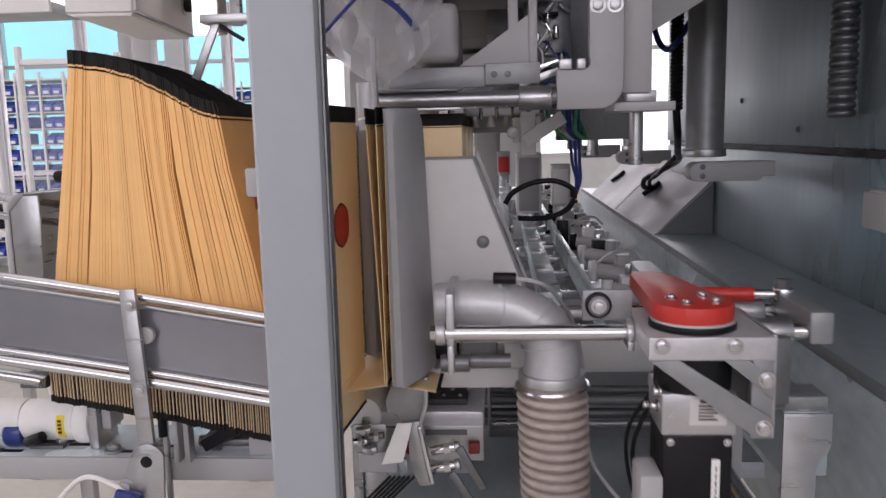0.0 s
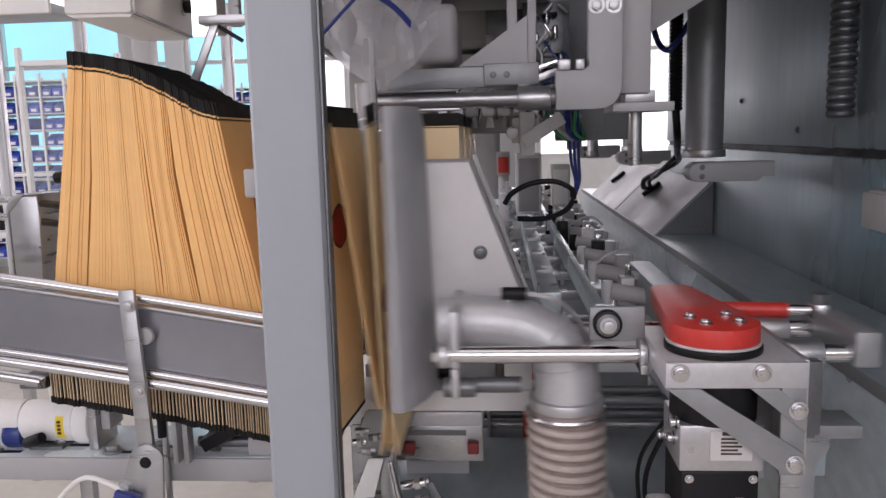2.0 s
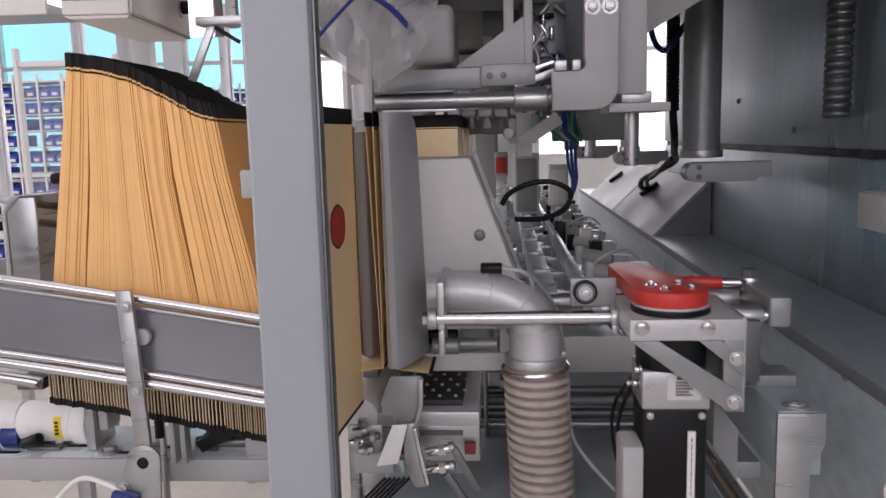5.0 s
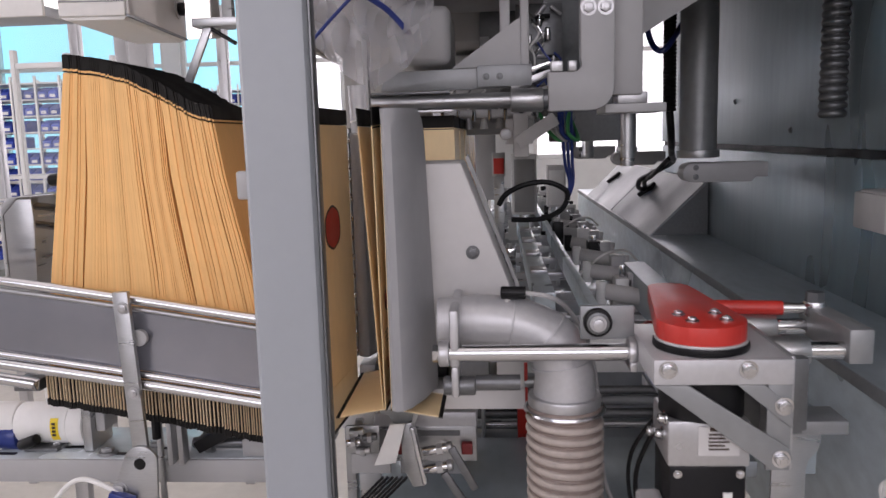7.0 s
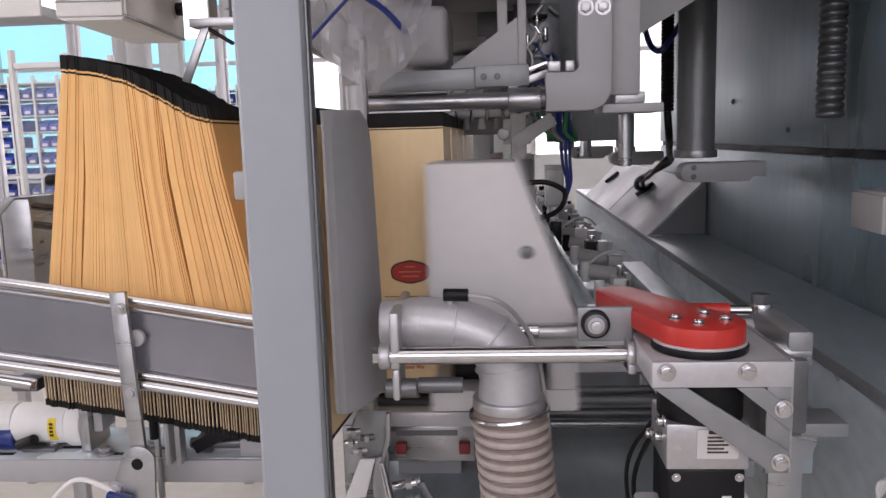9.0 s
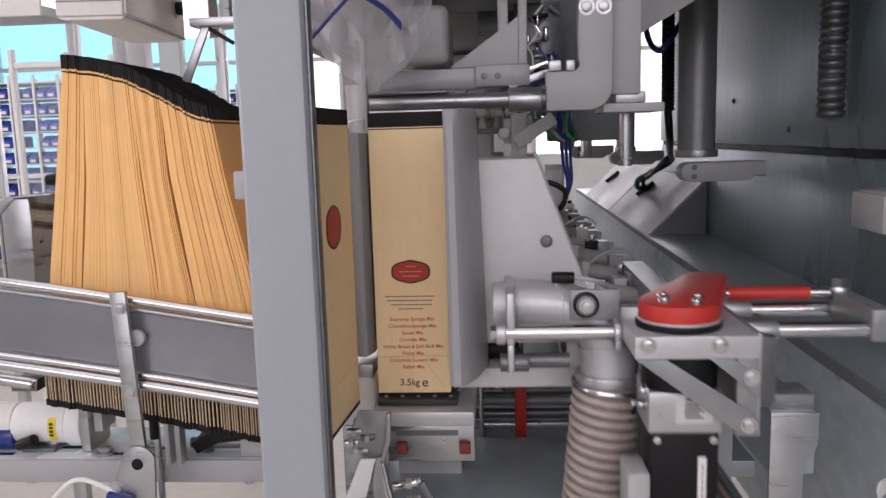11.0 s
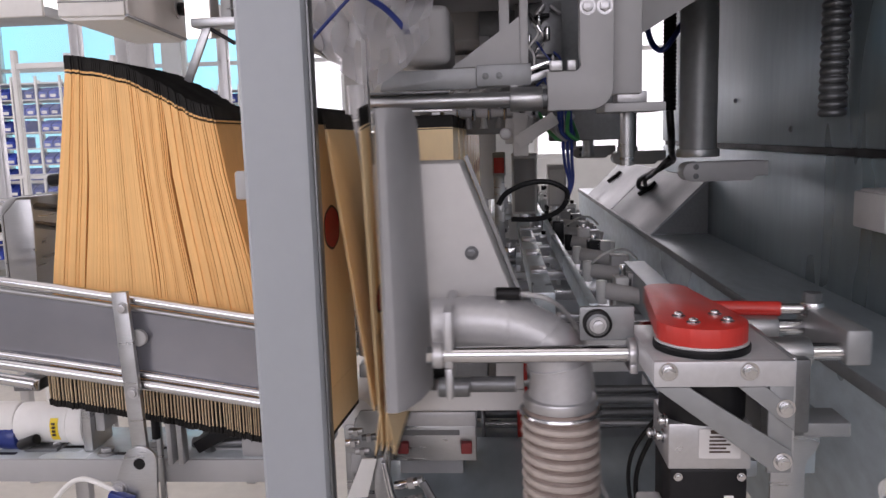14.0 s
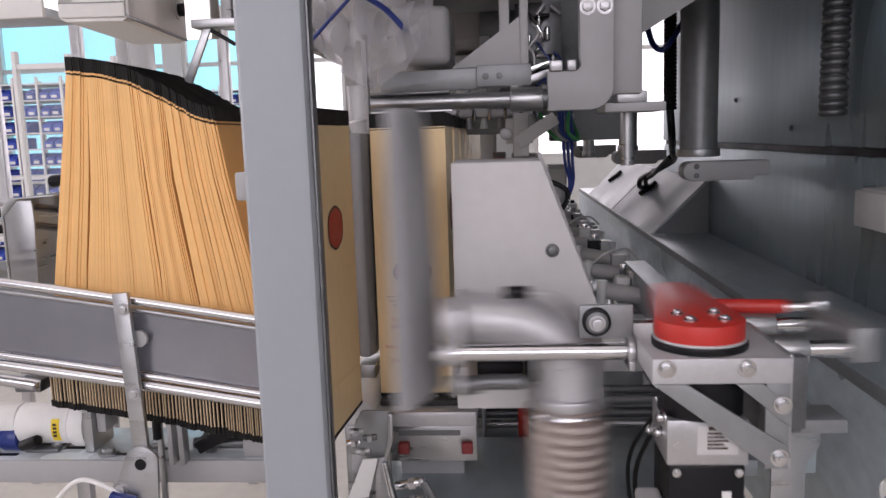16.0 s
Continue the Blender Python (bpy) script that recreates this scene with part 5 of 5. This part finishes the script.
part("wheel", rod((-0.20, 1.06, 1.085), (-0.188, 1.06, 1.085), 0.016, 20, bev=0.002), ALU, linkage)
part("wheel_mount", box(-0.215, -0.2005, 1.05, 1.07, 0.9, 1.09, 0.002), STEEL, linkage)

# ---- bags in work ----


def lettering(body, x, z, size, mat_depth=0.0):
    c = bpy.data.curves.new("text", "FONT")
    c.body, c.size, c.align_x, c.align_y = body, size, "CENTER", "CENTER"
    c.offset = 0.00012
    o = new("text", c)
    me = bpy.data.meshes.new_from_object(o.evaluated_get(bpy.context.evaluated_depsgraph_get()))
    bpy.data.objects.remove(o)
    bm = bmesh.new()
    bm.from_mesh(me)
    return moved(bm, pose(x, 0, z, 90, 0, 0))


def half(bm, right, mid):
    bmesh.ops.bisect_plane(bm, geom=bm.verts[:] + bm.edges[:] + bm.faces[:], plane_co=(mid, 0, 0), plane_no=(-1 if right else 1, 0, 0), clear_outer=True)
    if right:
        bmesh.ops.translate(bm, vec=(-2 * mid, 0, 0), verts=bm.verts)
    return bm


def print_sheets():
    """Lettering and badge of the narrow face, in its own plane: x across, z up."""
    c = BAG_G / 2
    dark, red = [], []
    for i, w in enumerate((0.078, 0.074, 0.062, 0.04)):
        for k in range(int(w / 0.0062)):
            x0 = c - w / 2 + 0.0062 * k
            dark.append(box(x0, x0 + 0.0052, -0.0004, -0.0002, 0.150 - 0.0062 * i, 0.1512 - 0.0062 * i, 0))
    for i, s in enumerate(("Supreme Sponge Mix", "Chocolate Sponge Mix", "Scone Mix", "Crumble Mix", "White Bread & Soft Roll Mix", "Pastry Mix", "Complete Custard Mix", "Batter Mix")):
        red.append(moved(lettering(s, c, 0.1165 - 0.0103 * i, 0.0078), Matrix.Translation((0, -0.0004, 0))))
    dark.append(moved(lettering("3.5kg", c - 0.007, 0.0205, 0.0145), Matrix.Translation((0, -0.0004, 0))))
    dark.append(moved(lettering("e", c + 0.0165, 0.0205, 0.0205), Matrix.Translation((0, -0.0004, 0))))
    return join(*dark), join(*red)


def working_bag():
    b = thing("paper_bag", "brown kraft paper bag with red badge and black hems", "bag", group="bags in work")
    t = 0.0012
    H = BAG_L
    g = BAG_G / 2

    def sheet(name, x0, x1, y0, y1, z0, z1, parent, label=""):
        return part(name, box(x0, x1, y0, y1, z0, z1, 0.0004, 1), LIT_KRAFT, parent, label)
    parts = {}
    for nm, s in (("left", 1), ("right", -1)):
        p = sheet(nm + "_panel", 0 if s > 0 else -t, t if s > 0 else 0, 0, BAG_W, FOLD, H - 0.0205, b)
        part("top_hem", box((-0.0003 if s > 0 else -t - 0.0003), (t + 0.0003 if s > 0 else 0.0003), -0.0003, BAG_W, H - 0.02, H, 0.0002, 1), BLACK_BAND, p)
        part("badge", moved(badge(0.029, 0.025, 0), pose(0.0009 if s < 0 else -0.0006, BAG_W / 2, 0.265, 0, 0, 90)), RED_PRINT, p)
        part("badge_rim", moved(badge(0.0325, 0.028, 0), pose(0.0006 if s < 0 else -0.0003, BAG_W / 2, 0.265, 0, 0, 90)), PRINT, p)
        f = sheet(nm + "_flap", 0 if s > 0 else -t, t if s > 0 else 0, 0, BAG_W, -FOLD, 0, b)
        part("hem", box((-0.0003 if s > 0 else -t - 0.0003), (t + 0.0003 if s > 0 else 0.0003), -0.0003, BAG_W, -FOLD, -FOLD + 0.005, 0.0002, 1), BLACK_BAND, f)
        for end in ("near", "far"):
            for lo, hi, tag in ((FOLD, H - 0.0205, "gusset"), (0.0, FOLD - 0.0005, "lower_gusset")):
                x0, x1 = (0, g) if s > 0 else (-g, 0)
                q = sheet(tag, x0, x1, 0 if end == "near" else -t, t if end == "near" else 0, lo, hi, b)
                parts[(nm, end, tag)] = q
                if tag == "gusset":
                    part("top_hem", box(x0, x1, -0.0003 if end == "near" else -t, t if end == "near" else 0.0003, H - 0.02, H, 0.0002, 1), BLACK_BAND, q)
                    if end == "near":
                        part("stitch", box(x0, x1, -0.0003, 0, H - 0.0235, H - 0.022, 0), BLACK_BAND, q)
                else:
                    if end == "near" and s < 0:
                        d = math.degrees(math.atan2(0.034, -(FOLD - 0.014)))
                        part("crease", moved(prism([(-0.0009, 0.0), (0.0, -0.0006), (0.0009, 0.0)], "z", 0, math.hypot(0.034, FOLD - 0.014)), pose(-0.040, 0, FOLD - 0.004, 0, d, 0)), LIT_KRAFT, q)
                    part("hem", box(x0, x1, -0.0003 if end == "near" else -t, t if end == "near" else 0.0003, 0, 0.005, 0.0002, 1), BLACK_BAND, q)
        parts[nm] = p
        parts[nm + "_flap"] = f
    # print on the near face, cut at the fold
    for nm, right in (("left", False), ("right", True)):
        for tag in ("gusset", "lower_gusset"):
            q = parts[(nm, "near", tag)]
            dark, red = print_sheets()
            lo, hi = (FOLD, H) if tag == "gusset" else (-1, FOLD)
            for nme, bm, mt in (("dark_print", dark, PRINT), ("red_print", red, TEXT_RED)):
                half(bm, right, g)
                for co, no in (((0, 0, lo), (0, 0, -1)), ((0, 0, hi), (0, 0, 1))):
                    bmesh.ops.bisect_plane(bm, geom=bm.verts[:] + bm.edges[:] + bm.faces[:], plane_co=co, plane_no=no, clear_outer=True)
                if len(bm.faces):
                    part(nme, bm, mt, q)
                else:
                    bm.free()
            if tag == "gusset":
                rim = half(moved(badge(0.029, 0.017, 0), pose(g, -0.0006, 0.187)), right, g)
                part("badge_rim", rim, PRINT, q)
                core = half(moved(badge(0.0265, 0.0145, 0), pose(g, -0.001, 0.187)), right, g)
                part("badge", core, RED_PRINT, q)
                arcs = half(join(*[box(g - w / 2, g + w / 2, -0.0013, -0.0011, z, z + 0.0016, 0) for w, z in ((0.016, 0.194), (0.034, 0.1865), (0.026, 0.180))]), right, g)
                part("badge_bar", arcs, PALE_PRINT, q)
    return b, parts


# ---- motion ----
CYCLE = 2.395
C_T = (0.0, 0.11, 0.2, 0.315, 0.42, 0.52, 1.1, 1.2, 1.315, 1.42, 1.51, 1.61, 1.72, 1.82, 2.1, 2.21, 2.3, 2.395)
C_Y = (-0.139, -0.099, -0.062, -0.026, -0.006, 0, 0, -0.018, -0.076, -0.136, -0.184, -0.220, -0.229, -0.231, -0.230, -0.223, -0.188, -0.139)
S_T = (0.0, 0.11, 0.3, 0.5, 0.63, 0.705, 0.80, 0.86, 1.555, 1.605, 1.64, 1.71, 1.77, 1.83, 1.92, 2.0, 2.05, 2.21, 2.395)
S_X = (-0.086, -0.092, -0.101, -0.108, -0.110, -0.085, -0.006, 0, 0, -0.044, -0.068, -0.112, -0.127, -0.128, -0.118, -0.074, -0.067, -0.066, -0.086)
B_T = (0.0, 0.53, 0.62, 0.705, 0.815, 0.92, 1.02, 1.75, 1.81, 1.92, 2.0, 2.395)
B_X = (-0.100, -0.100, -0.085, -0.055, -0.022, -0.008, 0, 0, -0.028, -0.066, -0.100, -0.100)
F_T = (0, 0.33, 0.55, 2.07, 2.2, 2.395)
F_V = (0, 0.05, 1, 1, 0, 0)
TICKS = [i / 15 for i in range(241)]
STATION = 0.232


def cyc(t, ts, vs):
    return float(np.interp(t % CYCLE, ts, vs))


def bag_state(k, t):
    """Bag k, picked in cycle k: origin of its left panel, opening width, lag of the left top, fold of the flaps (degrees)."""
    s = t - (k * CYCLE + 1.83)
    c = math.floor((t - 1.83) / CYCLE)
    if s < 0:
        wait = k - c - 1
        step = min(max(((t - 1.83) / CYCLE - c) * 3 - 0.5, 0), 1)
        return (-0.2130 - 0.0042 * (wait + 1 - step), 0.885, 1.1235, 0.0085, 0.0, 0.0, -5.0)
    face = -0.0535 + cyc(t, S_T, S_X)
    opened = CYCLE - 1.83 + 0.63
    if s < opened:
        lag = float(np.interp(s, (0, 0.1, 0.18, 0.27, 0.4, opened - 0.1, opened), (0.0, 0.02, 0.055, 0.03, 0.018, 0.008, 0.0)))
        fold = float(np.interp(s, (0, 0.24, 0.36, opened), (0, 10, 80, 84)))
        turn = float(np.interp(s, (0, 0.15), (-5, 0)))
        return (face - 0.0085, 1.10 + cyc(t, C_T, C_Y), 1.1195, 0.0085, lag, fold, turn)
    n = max(0, math.floor((s - 0.08) / CYCLE))
    f = min(max(((s - 0.08) - n * CYCLE) / 0.13, 0), 1)
    y = 1.10
    if n >= 1:
        y += STATION * (n - 1) + STATION * f
    w = 0.1074
    x = -0.168
    if s < opened + 0.3:
        w = min(max(face - x, 0.0085), 0.1074)
    return (x, y, 1.1195, w, 0.0, float(np.interp(s - opened, (0, 0.16), (84, 0))), 0.0)


def motions():
    for b in STACK:
        x, y, z = b.location
        walk(b, [(0, pose(x - 0.0005, y, z + 0.0001)), (16, pose(x + 0.0072, y, z - 0.0014))])
    walk(carriage, [(t, pose(0, cyc(t, C_T, C_Y), 0)) for t in TICKS])
    walk(box_grip, [(t, pose(cyc(t, B_T, B_X), cyc(t, C_T, C_Y), 0)) for t in TICKS])
    walk(slide, [(t, pose(cyc(t, S_T, S_X), cyc(t, C_T, C_Y), 0)) for t in TICKS])
    rows_l, rows_k, rows_h = [], [], []
    for t in TICKS:
        dx = cyc(t, S_T, S_X)
        a = math.asin(max(-0.9, min(0.9, (dx + 0.070) / 0.165)))
        rows_l.append((t, pose(0.214, 1.005, 1.2888, 0, 0, -math.degrees(a))))
        tip = Vector((0.214 + 0.165 * math.sin(a), 1.005 + 0.165 * math.cos(a), 0))
        end = Vector((0.470 + dx - 0.02, 1.150, 0))
        d = end - tip
        rows_k.append((t, pose(end.x - 0.166 * d.normalized().x, end.y - 0.166 * d.normalized().y, 1.285, 0, 0, math.degrees(math.atan2(d.y, d.x)))))
        rows_h.append((t, pose(0.150, 1.10, 1.187, 0, 5.1 + dx * 80, 0)))
    walk(folder, [(t, pose(-0.040 * cyc(t, F_T, F_V), 0, -0.050 * cyc(t, F_T, F_V))) for t in TICKS])
    walk(lever, rows_l)
    walk(link, rows_k)
    walk(hose, rows_h)
    model, order = working_bag()
    bags = [(-4, model, order)]
    for k in range(-3, 8):
        b = copy_thing(model, Matrix())
        mine = {}
        for key, q in order.items():
            mine[key] = next(o for o in b.children if o.data == q.data and o not in mine.values())
        bags.append((k, b, mine))
    for k, b, mine in bags:
        ticks = TICKS
        st = [bag_state(k, t) for t in ticks]
        walk(b, [(t, pose(s[0], s[1], s[2], 0, 0, s[6])) for t, s in zip(ticks, st)])
        # panels in the bag's own space
        def inset(w):
            return 0.0003 + 0.0014 * max(0.0, 1 - w / 0.05)

        def lean(lag):
            return -math.degrees(math.asin(lag / BAG_L))
        walk(mine["left"], [(t, pose(0, 0, 0, 0, lean(s[4]), 0)) for t, s in zip(ticks, st)])
        walk(mine["right"], [(t, pose(s[3], 0, 0)) for t, s in zip(ticks, st)])
        walk(mine["left_flap"], [(t, pose(0, 0, FOLD, 0, s[5], 0)) for t, s in zip(ticks, st)])
        walk(mine["right_flap"], [(t, pose(s[3], 0, FOLD, 0, -s[5], 0)) for t, s in zip(ticks, st)])
        g = BAG_G / 2
        for end, y0, sg in (("near", 0.0, 1), ("far", BAG_W, -1)):
            for tag in ("gusset", "lower_gusset"):
                rl, rr = [], []
                for t, s in zip(ticks, st):
                    a = math.degrees(math.acos(min(1.0, max(0.0, (s[3] - 2 * inset(s[3]) - 0.003 * max(0.0, 1 - s[3] / 0.05)) / (BAG_G - 0.0012)))))
                    up = 0.0 if tag == "gusset" else FOLD * 1.0 * (s[5] / 84)
                    rl.append((t, pose(inset(s[3]), y0, up, 0, lean(s[4]) if tag == "gusset" else 0, a * sg)))
                    rr.append((t, pose(s[3] - inset(s[3]), y0, up, 0, 0, -a * sg)))
                walk(mine[("left", end, tag)], rl)
                walk(mine[("right", end, tag)], rr)


motions()
